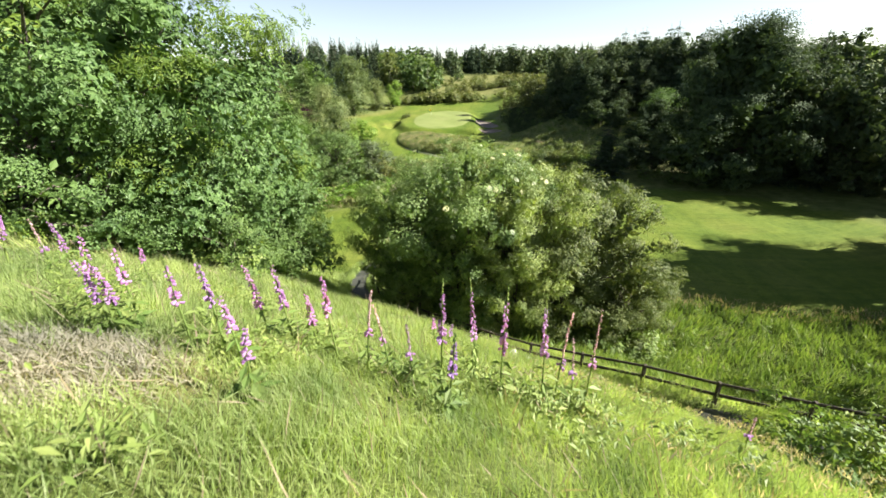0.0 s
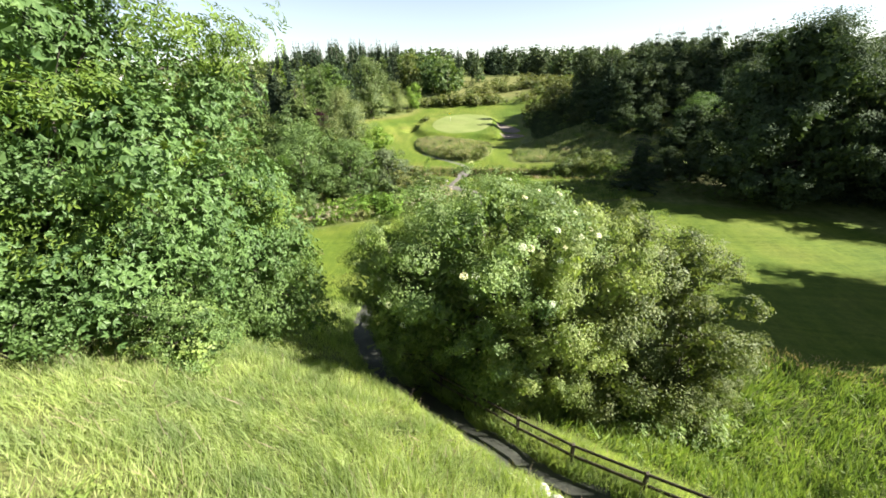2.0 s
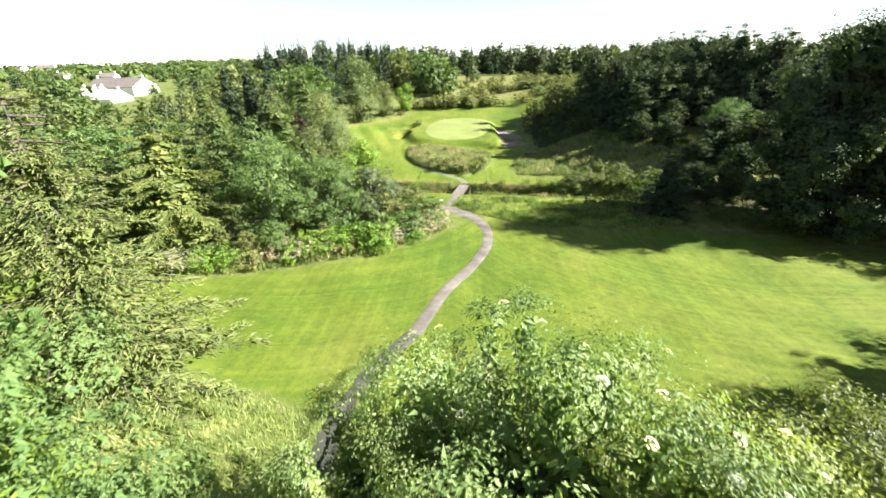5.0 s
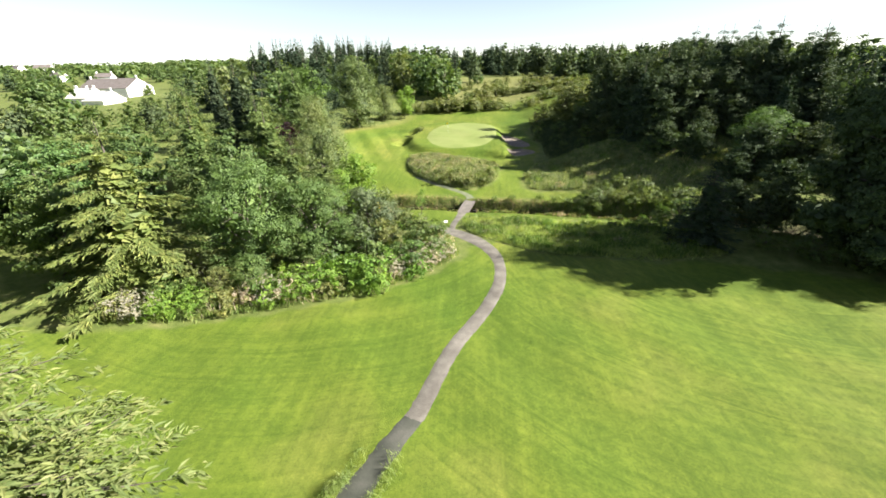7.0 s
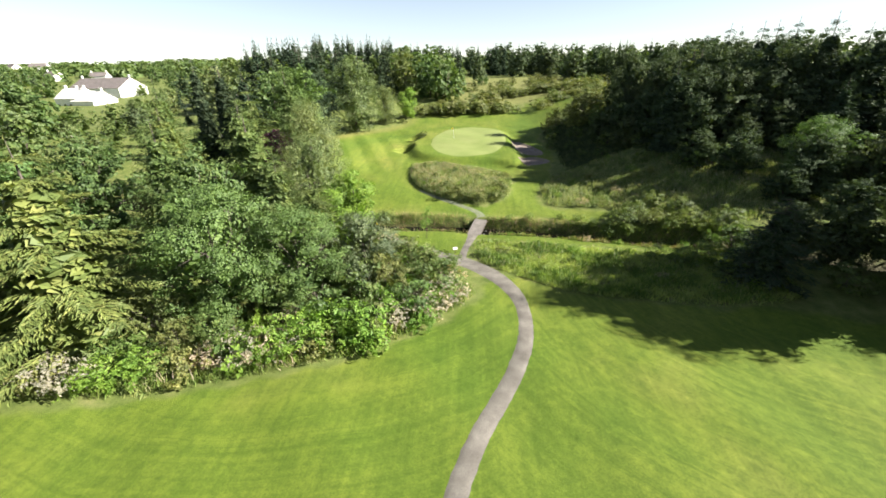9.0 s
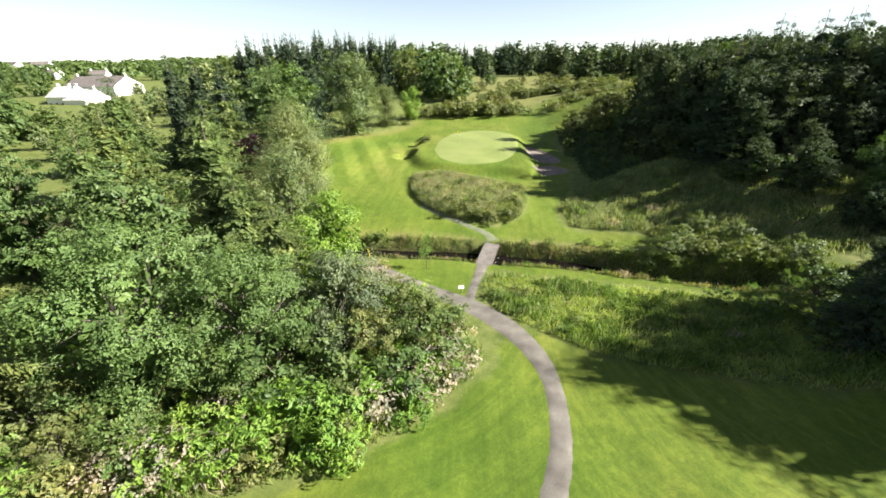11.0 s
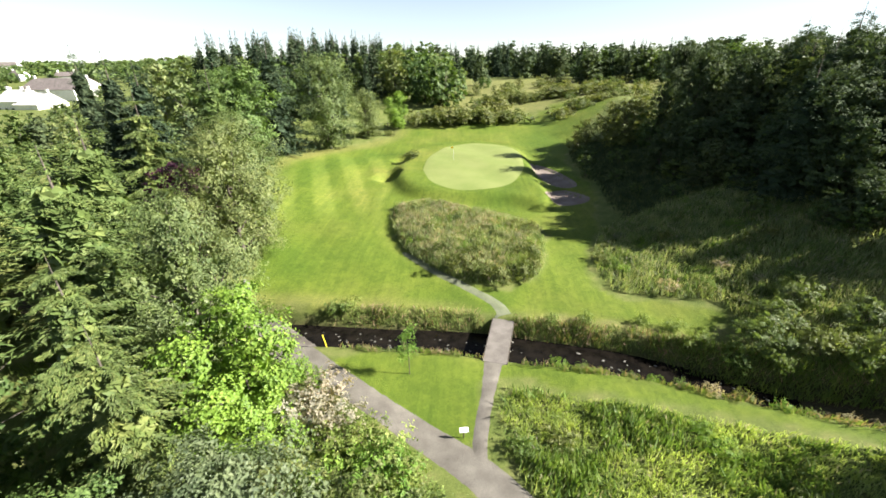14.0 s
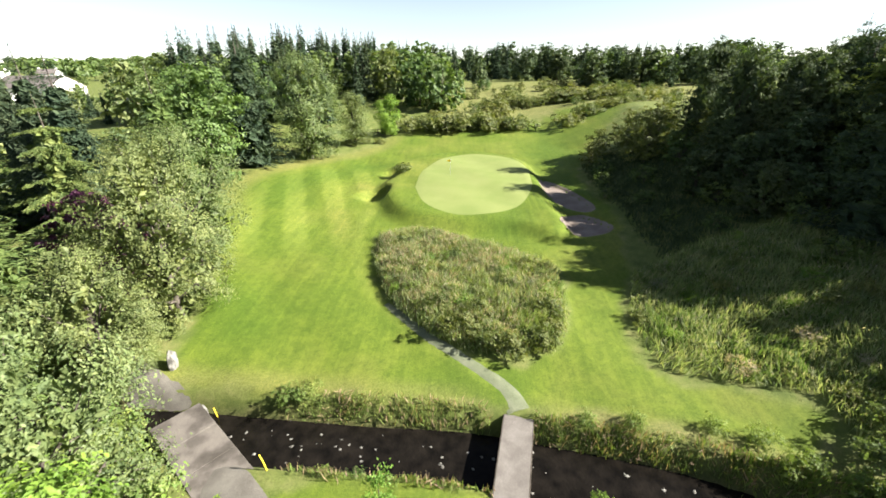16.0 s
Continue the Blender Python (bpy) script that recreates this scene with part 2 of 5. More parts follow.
    band = mix(nt, 1.0, col, (1.6, 1.4, 1.9), "MULTIPLY")
    col = mix(nt, field("stripe"), col, band)
    dry = ramp(nt, fine, [(0.3, (0.140, 0.119, 0.042)), (0.7, (0.266, 0.224, 0.105))])
    col = mix(nt, field("dry"), col, dry)
    soil = ramp(nt, fine, [(0.3, (0.025, 0.020, 0.013)), (0.7, (0.070, 0.056, 0.035))])
    col = mix(nt, field("bare"), col, soil)
    col = mix(nt, 1.0, col, ramp(nt, fine, [(0.32, (0.83, 0.86, 0.83)), (0.68, (1.14, 1.12, 1.1))]), "MULTIPLY")
    col = mix(nt, 1.0, col, ramp(nt, blade, [(0.3, (0.74, 0.78, 0.74)), (0.7, (1.2, 1.18, 1.15))]), "MULTIPLY")
    nt.links.new(col, b.inputs["Base Color"])
    bump(nt, b, blade, 0.7, 0.05)
    return m


M_TURF = turf_mat()
M_GREEN, nt, b = mat("green_turf", 0.85, 0.15)
g = ramp(nt, noise_tex(nt, 0.25, 4), [(0.3, (0.142, 0.180, 0.052)), (0.7, (0.186, 0.214, 0.074))])
nt.links.new(mix(nt, 1.0, g, ramp(nt, noise_tex(nt, 30.0, 4), [(0.3, (0.88, 0.9, 0.88)), (0.7, (1.1, 1.08, 1.06))]), "MULTIPLY"), b.inputs["Base Color"])
bump(nt, b, noise_tex(nt, 60.0, 3), 0.4, 0.02)

# ---- the lie of the land ----
RNG = np.random.default_rng(7)


def sstep(a, b, x):
    t = np.clip((np.asarray(x, float) - a) / (b - a), 0, 1)
    return t * t * (3 - 2 * t)


def smax(a, b, k):
    return 0.5 * (a + b + np.sqrt((a - b) ** 2 + k * k))


def smin(a, b, k):
    return 0.5 * (a + b - np.sqrt((a - b) ** 2 + k * k))


def curve_points(ctrl, step):
    """A smooth line through the control points, at even steps along it."""
    c = np.array(ctrl, float)
    p = np.vstack([2 * c[0] - c[1], c, 2 * c[-1] - c[-2]])
    out = []
    for i in range(1, len(p) - 2):
        for t in np.linspace(0, 1, 24, endpoint=False):
            out.append(0.5 * (2 * p[i] + (p[i + 1] - p[i - 1]) * t + (2 * p[i - 1] - 5 * p[i] + 4 * p[i + 1] - p[i + 2]) * t * t
                              + (3 * p[i] - p[i - 1] - 3 * p[i + 1] + p[i + 2]) * t ** 3))
    out = np.array(out + [c[-1]])
    s = np.concatenate([[0], np.cumsum(np.linalg.norm(np.diff(out[:, :2], axis=0), axis=1))])
    at = np.linspace(0, s[-1], max(2, int(s[-1] / step)))
    return np.stack([np.interp(at, s, out[:, k]) for k in range(out.shape[1])], 1)


def to_line(x, y, line):
    """Distance to a line of points, and the index of the nearest one."""
    x, y = np.asarray(x, float), np.asarray(y, float)
    best, which = np.full(x.shape, 1e9), np.zeros(x.shape, int)
    for i, q in enumerate(line):
        d = np.hypot(x - q[0], y - q[1])
        m = d < best
        best, which = np.where(m, d, best), np.where(m, i, which)
    return best, which


def inside(x, y, poly):
    """Signed distance to a closed outline, positive inside."""
    x, y = np.asarray(x, float), np.asarray(y, float)
    d, odd = np.full(x.shape, 1e9), np.zeros(x.shape, bool)
    n = len(poly)
    for i in range(n):
        (ax, ay), (bx, by) = poly[i][:2], poly[(i + 1) % n][:2]
        ex, ey = bx - ax, by - ay
        t = np.clip(((x - ax) * ex + (y - ay) * ey) / (ex * ex + ey * ey + 1e-9), 0, 1)
        d = np.minimum(d, np.hypot(x - ax - t * ex, y - ay - t * ey))
        cross = ((ay > y) != (by > y)) & (x < (bx - ax) * (y - ay) / (by - ay + 1e-12) + ax)
        odd ^= cross
    return np.where(odd, d, -d)


def outline(ctrl, step=0.6):
    return curve_points(list(ctrl) + [ctrl[0]], step)[:-1]


FLOOR_Y = [-40, 20, 30, 40, 60, 68, 73, 79, 83, 95, 105, 115, 130, 145, 165, 185, 250, 340, 600, 1500]
FLOOR_Z = [-5, -5.3, -5.7, -6.3, -6.8, -7.3, -7.9, -7.6, -6.8, -6.5, -6.1, -5.4, -5.1, -4.0, -2.2, -0.5, 2, 3, 3, 3]
HILL_PATH = curve_points([(15.5, 3.8, 2.0), (12.2, 6.2, 1.2), (9.4, 8.7, 0.1), (6.9, 10.7, -0.7), (4.3, 12.7, -1.5), (2.2, 14.7, -2.0), (-0.6, 17.6, -2.8), (-2.9, 20.6, -3.5),
                          (-4.3, 23.8, -4.2), (-4.9, 27, -4.95), (-4.7, 30, -5.5), (-3.6, 33, -5.82)], 0.4)
STREAM = curve_points([(-60, 79), (-36, 77.5), (-20, 76.4), (-9, 75.7), (-2, 75.3), (4, 74.2), (9, 73.1), (13.2, 71.4), (18, 69.5), (22, 68.0), (29, 65), (40, 61), (70, 55)], 0.5)
GREEN = outline([(-8.8, 112), (-8.4, 119), (-6, 126), (-1.8, 129.6), (4.0, 128), (7.0, 121.5), (6.6, 113), (5.0, 107), (3.0, 104.2), (-0.2, 102.7), (-3.8, 102.9), (-7.0, 106)])
ROUGH_MID = outline([(-11.2, 99), (-10.4, 93), (-8.2, 87.5), (-5.7, 84.2), (-3.1, 82.1), (-0.2, 80.7), (1.9, 81), (4.3, 82.8), (5.5, 87), (5.9, 92), (3.2, 95.2), (-0.7, 97.8), (-7.1, 100.6)])
ROUGH_RIGHT = outline([(11.6, 91.5), (9.3, 86), (9.2, 81), (13.2, 79.2), (16.5, 78), (17, 74), (22, 71), (34, 70), (40, 80), (32, 93), (20, 95)])
ROUGH_NEAR = outline([(-0.6, 69.6), (-0.7, 65.5), (1.0, 62.4), (3.2, 60.2), (8, 57.5), (20, 55), (26, 58), (22, 63.3), (18, 65.3), (13.6, 66.7), (9, 68.2), (5, 69.0), (1.2, 70.2)])
SHRUBS = outline([(-29, 43.5), (-24, 44), (-18.5, 45.2), (-9.3, 48.2), (-4.9, 51.2), (-0.6, 56.5), (-1.6, 60.5), (-4.2, 63.6), (-8, 66.8), (-12, 71.4), (-17.5, 71.5), (-40, 72), (-60, 60), (-60, 44)], 1.0)
BUNKERS = [outline([(7.7, 101.6), (8.6, 104.2), (11.0, 105.0), (13.3, 101.6), (11.8, 99.6), (9.2, 99.2)], 0.5),
           outline([(7.6, 117.6), (9.2, 117.4), (11.4, 113.6), (13.0, 107.2), (11.6, 105.6), (9.6, 107.4), (8.1, 111.6)], 0.5)]
PLATEAU = outline([(-12.6, 124), (-11.9, 118.6), (-12.9, 113.6), (-11.6, 108), (-9, 103.6), (-3, 101.4), (2.5, 101.0), (6.5, 98.8), (8, 101), (7.4, 108), (7.3, 118), (6, 127.5), (0, 132), (-7, 130.5)])
HOLLOWS = [(-12.0, 121.4, 1.2, 1.7), (-12.9, 111.4, 1.3, 2.4)]


def land(x, y):
    x, y = np.asarray(x, float), np.asarray(y, float)
    f = sum(np.interp(y + d, FLOOR_Y, FLOOR_Z) for d in (-4, -2, 0, 2, 4)) / 5
    f = f + 0.07 * np.minimum(np.maximum(-x - 18, 0), 32) * sstep(30, 60, y) * (1 - sstep(220, 500, y))
    f = f - 5.5 * sstep(60, 140, -x) * sstep(90, 200, y) * (1 - sstep(500, 900, y))
    f = f + 11 * sstep(250, 480, y) * sstep(60, 260, -x)
    right = sstep(50, 95, y) * (1 - sstep(128, 205, y))
    f = f + right * 0.38 * np.minimum(smax(x - 15, 0, 4), 17)
    hill = smin(9.7 - 0.6 * y - 0.33 * (x + 3), 7.5 - 0.03 * y - 0.1 * x, 1.2)
    f = smax(f, hill, 0.8)
    near = (y > -5) & (y < 140) & (np.abs(x) < 80)
    if not near.any():
        return f
    xs, ys, z = x[near], y[near], f[near]
    d, i = to_line(xs, ys, HILL_PATH)                     # the path is cut into the slope
    w = 1 - sstep(0.7, 2.2, d)
    z = z * (1 - w) + (HILL_PATH[i, 2] - 0.03) * w
    g = inside(xs, ys, PLATEAU)                           # the green stands on a low plateau
    z = z + 1.0 * sstep(-1.5, 0.9, g)
    z = z + 0.55 * sstep(-0.4, 2.5, inside(xs, ys, ROUGH_MID))
    for hx, hy, hr, hl in HOLLOWS:
        dx = (xs - hx) / hr
        z = z - 0.9 * (1 - sstep(0.45, 1.0, np.hypot(np.where(dx < 0, dx * 0.35, dx), (ys - hy) / hl)))
    for bk in BUNKERS:
        z = z - 0.45 * sstep(-0.35, 0.6, inside(xs, ys, bk))
    d, i = to_line(xs, ys, STREAM)
    z = z - 1.75 * (1 - sstep(1.1, 2.5, d))
    z = z + 0.10 * np.sin(xs * 0.31 + 1.3) * np.sin(ys * 0.23 + 0.4) + 0.05 * np.sin(xs * 0.83 + ys * 0.5)
    f = f.copy()
    f[near] = z
    return f


def ground_z(x, y):
    return float(land(np.array([x]), np.array([y]))[0])


# ---- mesh helpers ----
def mesh_from(name, verts, faces, material, smooth=False):
    """A mesh from arrays: verts n x 3, faces m x 3 or m x 4."""
    verts, faces = np.asarray(verts, np.float32), np.asarray(faces, np.int32)
    me = bpy.data.meshes.new(name)
    k = faces.shape[1]
    me.vertices.add(len(verts))
    me.vertices.foreach_set("co", verts.ravel())
    me.loops.add(faces.size)
    me.loops.foreach_set("vertex_index", faces.ravel())
    me.polygons.add(len(faces))
    me.polygons.foreach_set("loop_start", np.arange(0, faces.size, k, dtype=np.int32))
    me.polygons.foreach_set("use_smooth", np.full(len(faces), smooth))
    me.update(calc_edges=True)
    me.materials.append(material)
    return me


def under(ob, parent):
    ob.parent = parent
    return ob


def thing(name, label, category, group="", at=(0, 0, 0), turn=0.0):
    ob = new(name)
    ob.matrix_basis = pose(*at, 0, 0, turn)
    return tagged(ob, label, category, group)


def part(name, bm, material, parent, label=""):
    me = bpy.data.meshes.new(name)
    bm.to_mesh(me)
    bm.free()
    me.materials.append(material)
    ob = under(new(name, me), parent)
    return tagged(ob, label) if label else ob


def box(bm, size, at=(0, 0, 0), turn=None, bevel=0.0):
    m = Matrix.Translation(at) @ (turn or Matrix.Identity(4)) @ Matrix.Diagonal((*size, 1))
    made = bmesh.ops.create_cube(bm, size=1, matrix=m)
    if bevel:
        edges = list({e for v in made["verts"] for e in v.link_edges})
        bmesh.ops.bevel(bm, geom=edges, offset=bevel, segments=1, affect="EDGES")


def tube(points, radii, sides=6):
    """Verts and faces of a tapering tube along points."""
    pts, n = np.asarray(points, float), len(points)
    verts, faces = [], []
    for i in range(n):
        t = pts[min(i + 1, n - 1)] - pts[max(i - 1, 0)]
        t = t / (np.linalg.norm(t) + 1e-9)
        a = np.cross(t, (0.31, 0.95, 0.1) if abs(t[2]) > 0.9 else (0, 0, 1))
        a /= np.linalg.norm(a)
        c = np.cross(t, a)
        for k in range(sides):
            w = 2 * math.pi * k / sides
            verts.append(pts[i] + radii[i] * (math.cos(w) * a + math.sin(w) * c))
    for i in range(n - 1):
        for k in range(sides):
            faces.append((i * sides + k, i * sides + (k + 1) % sides, (i + 1) * sides + (k + 1) % sides, (i + 1) * sides + k))
    return np.array(verts), np.array(faces)


def join(pieces):
    vs, fs, n = [], [], 0
    for v, f in pieces:
        vs.append(v)
        fs.append(f + n)
        n += len(v)
    return np.vstack(vs), np.vstack(fs)


def unit(v):
    return v / (np.linalg.norm(v, axis=-1, keepdims=True) + 1e-9)


def leaf_quads(c, normal, along, length, width, fold=0.15):
    """One folded, pointed blade for every place c."""
    n = unit(normal)
    u = unit(along - n * np.sum(along * n, -1, keepdims=True))
    v = np.cross(n, u)
    L, W = np.reshape(length, (-1, 1)), np.reshape(width, (-1, 1))
    q = np.stack([c - u * L * 0.5, c + v * W * 0.5 + n * W * fold - u * L * 0.08, c + u * L * 0.5 - n * L * 0.06, c - v * W * 0.5 + n * W * fold - u * L * 0.08], 1)
    return q.reshape(-1, 3), np.arange(len(c) * 4).reshape(-1, 4)


def ball(rng, n):
    return unit(rng.normal(size=(n, 3)))


def broad_tree(rng, h, r, leaves, leaf, lobes=16, stems=1, lobe_size=0.36, flat=0.8, droop=0.0, foot=0.7, top=0.55, ratio=0.62, twigs=2, clump=26, core=0.0, inner_size=0.42, compound=""):
    """Trunk with limbs, and a crown of leaves gathered in uneven lobes down to the ground. Returns two (verts, faces).
    foot: width of the crown at the ground; top: how far up it stays wide."""
    u = (np.arange(lobes) + rng.uniform(0.1, 0.9, lobes)) / lobes
    a = np.arange(lobes) * 2.399 + rng.uniform(-0.5, 0.5, lobes)
    prof = np.where(u < top, foot + (1 - foot) * np.sin(np.clip(u / top, 0, 1) * math.pi / 2), np.sqrt(np.clip(1 - ((u - top) / (1.02 - top)) ** 2, 0.02, 1)))
    lr = r * lobe_size * rng.uniform(0.6, 1.4, lobes)
    rad = np.clip(r * prof * rng.uniform(0.74, 1.16, lobes) - lr * 0.75, 0, None)
    rad[::5] *= 0.4
    lc = np.stack([rad * np.cos(a), rad * np.sin(a), lr * 0.5 + u * (h - lr * 1.4)], 1)
    per = np.maximum(1, (leaves * lr ** 2 / np.sum(lr ** 2)).astype(int))
    cs, ns = [], []
    for k in range(lobes):
        subs = max(5, int(per[k] / clump))
        away = unit(lc[k] * (1, 1, 0.7) - (0, 0, 0.28 * h))
        sd = unit(ball(rng, subs) + away * 0.6)
        sd[:, 2] = sd[:, 2] * 0.9 + 0.12
        out = rng.uniform(0.6, 1.15, (subs, 1))
        out[rng.random(subs) < 0.12] *= 1.28
        sp = lc[k] + sd * lr[k] * out * (1, 1, flat)
        pick = rng.integers(0, subs, per[k])
        jit = rng.normal(size=(per[k], 3)) * lr[k] * 0.17
        jit[:, 2] *= 0.6
        p = sp[pick] + jit
        if droop:
            p[:, 2] -= droop * rng.random(per[k]) ** 2 * lr[k]
        cs.append(p)
        ns.append(sd[pick] * 1.2 + rng.normal(size=(per[k], 3)) * 0.38 + (0, 0, 0.35))
    inner = 0
    if core:
        inner = m = int(leaves * core)
        lob = rng.integers(0, lobes, m)
        cs.append(lc[lob] * rng.uniform(0.35, 0.98, (m, 1)) ** (1, 1, 0.35) + rng.normal(size=(m, 3)) * lr[lob][:, None] * 0.25)
        ns.append(rng.normal(size=(m, 3)))
    c, n = np.vstack(cs), np.vstack(ns)
    c[:, 2] *= h / np.percentile(c[:, 2], 99.7)
    size = leaf * rng.uniform(0.65, 1.3, len(c))
    if inner:
        size[-inner:] = np.clip(lr[lob] * inner_size, leaf * 1.7, leaf * 5.0)
    keep = c[:, 2] > h * 0.01
    c, n, size = c[keep], n[keep], size[keep]
    along = rng.normal(size=c.shape) + (0, 0, -0.5 - droop)
    wide = size * ratio * rng.uniform(0.8, 1.2, len(c))
    if compound:
        n = unit(n)
        u = unit(along - n * np.sum(along * n, -1, keepdims=True))
        v, L = np.cross(n, u), size[:, None]
        if compound == "palmate":       # three broad fingers from one stalk
            fingers = [(0.0, 0.0, 1.0), (0.0, 0.95, 0.85), (0.0, -0.95, 0.85)]
        else:                           # paired leaflets along a stalk
            fingers = [(0.75, 0.0, 0.42)] + [(t, s * 0.95, 0.42) for t in (0.1, 0.38, 0.62) for s in (-1, 1)]
        base = c - u * L * 0.4
        crown = join([leaf_quads(base + u * L * t + (u * math.cos(a) + v * math.sin(a)) * L * k * 0.5, n + rng.normal(size=c.shape) * 0.12, u * math.cos(a) + v * math.sin(a),
                                 size * k, wide * k * 0.8) for t, a, k in fingers])
    else:
        crown = leaf_quads(c, n, along, size, wide)
    wood = []
    for s in range(stems):
        off = np.array([0, 0, 0]) if stems == 1 else np.array([*(rng.normal(size=2) * r * 0.12), 0])
        lean = rng.normal(size=2) * r * (0.06 if stems == 1 else 0.25)
        top_p = np.array([lean[0], lean[1], h * 0.8])
        base_r = h * (0.016 if stems == 1 else 0.010)
        wood.append(tube([off - (0, 0, 0.3), off + (0, 0, h * 0.05), off * 0.8 + top_p * 0.45, top_p], [base_r * 1.5, base_r, base_r * 0.7, base_r * 0.12], 7 if twigs else 5))
        for k in range(s, lobes, stems * (1 if twigs else 3)):
            z0 = np.clip(lc[k][2] * 0.55, h * 0.1, h * 0.6)
            a0 = off * 0.8 + np.array([top_p[0], top_p[1], 0]) * (z0 / (h * 0.8)) + (0, 0, z0)
            mid = (a0 + lc[k]) / 2 + rng.normal(size=3) * r * 0.05 + (0, 0, r * 0.06)
            wood.append(tube([a0, mid, lc[k]], [base_r * 0.45, base_r * 0.3, base_r * 0.08], 4))
            for _ in range(twigs):
                tip = lc[k] + ball(rng, 1)[0] * lr[k] * 0.9
                wood.append(tube([mid, (mid + tip) / 2 + (0, 0, r * 0.03), tip], [base_r * 0.22, base_r * 0.14, base_r * 0.04], 3))
    return join(wood), crown


def conifer_tree(rng, h, r, levels, sprays, spray, droop=0.25, clear=0.04, ragged=0.2, power=0.85, scatter=0.2, whorl=6, hang=0.0, fan=0.16, core=0.0, inner=1.6, loose=0.4):
    """A straight stem with whorls of drooping branches, each hung with sprays of needles.
    fan: half width of a branch by its length; core: share of broad inner sprays that close the crown."""
    cs, ns, al, ln = [], [], [], []
    wood = [tube([(0, 0, -0.3), (0, 0, h * 0.1), (0, 0, h * 0.55), (0, 0, h)], [h * 0.022, h * 0.017, h * 0.009, 0.01], 7)]
    for i in range(levels):
        f = clear + (1 - clear) * (i + rng.uniform(-0.3, 0.3)) / levels
        f = min(max(f, clear), 0.985)
        reach = r * (1 - f) ** power * 1.02 + r * 0.03
        for k in range(rng.integers(whorl - 1, whorl + 2)):
            a = rng.uniform(0, 2 * math.pi)
            L = reach * rng.uniform(1 - ragged, 1 + ragged)
            out = np.array([math.cos(a), math.sin(a), 0])
            lift = rng.uniform(-0.05, 0.12)
            n = max(3, int(sprays * (0.35 + 0.65 * L / r)))
            t = rng.uniform(0.12, 1.0, n) ** 0.75
            z = h * f + L * (lift * t - droop * t * t + droop * 0.35 * t ** 4) + rng.normal(size=n) * scatter * h / levels
            side = rng.normal(size=n) * fan * L * (1.15 - t)
            cr = np.array([-out[1], out[0], 0])
            p = out * (L * t)[:, None] + cr * side[:, None] + np.stack([0 * t, 0 * t, z], 1) + rng.normal(size=(n, 3)) * 0.05 * spray
            p[:, 2] -= hang * np.abs(side) * rng.uniform(0.4, 1.1, n)
            cs.append(p)
            ns.append(np.array([0, 0, 1.0]) + out * 0.25 + rng.normal(size=(n, 3)) * loose)
            al.append(out + cr * np.sign(side)[:, None] * 0.75 + (0, 0, -droop * 0.8) + np.array([0, 0, -hang]) * rng.random((n, 1)) + rng.normal(size=(n, 3)) * 0.25)
            ln.append(spray * (0.4 + 0.7 * (1 - f)) * rng.uniform(0.75, 1.3, n))
            if levels > 20 and k < 4:
                wood.append(tube([(0, 0, h * f), out * L * 0.5 + (0, 0, h * f + L * (lift * 0.5 - droop * 0.25)), out * L * 0.9 + (0, 0, h * f + L * (lift * 0.9 - droop * 0.6))],
                                 [h * 0.004, h * 0.0025, 0.008], 4))
    if core:
        m = int(sum(map(len, cs)) * core)
        f = clear + (0.82 - clear) * rng.random(m) ** 1.3
        a, q = rng.uniform(0, 2 * math.pi, m), rng.uniform(0.08, 0.42, m) * r * (1 - f) ** power
        cs.append(np.stack([q * np.cos(a), q * np.sin(a), h * f - droop * q * 0.5], 1))
        ns.append(np.stack([np.cos(a), np.sin(a), 0.5 + 0 * a], 1) + rng.normal(size=(m, 3)) * 0.4)
        al.append(np.stack([-np.sin(a), np.cos(a), -0.3 + 0 * a], 1) + rng.normal(size=(m, 3)) * 0.4)
        ln.append(np.clip(r * (1 - f) ** power * 0.25 * inner, spray, spray * inner) * rng.uniform(0.7, 1.2, m))
    tip = np.array([[0, 0, h * 0.97], [0, 0, h]])
    cs.append(tip)
    ns.append(np.array([[1.0, 0, 0], [0, 1.0, 0]]))
    al.append(np.array([[0, 0, 1.0], [0, 0, 1.0]]))
    ln.append(np.full(2, spray * 0.7))
    ln = np.concatenate(ln)
    wide = ln * 0.27
    if core:
        wide[-m - 2:-2] = ln[-m - 2:-2] * 0.7
    crown = leaf_quads(np.vstack(cs), np.vstack(ns), np.vstack(al), ln, wide, 0.3)
    return join(wood), crown


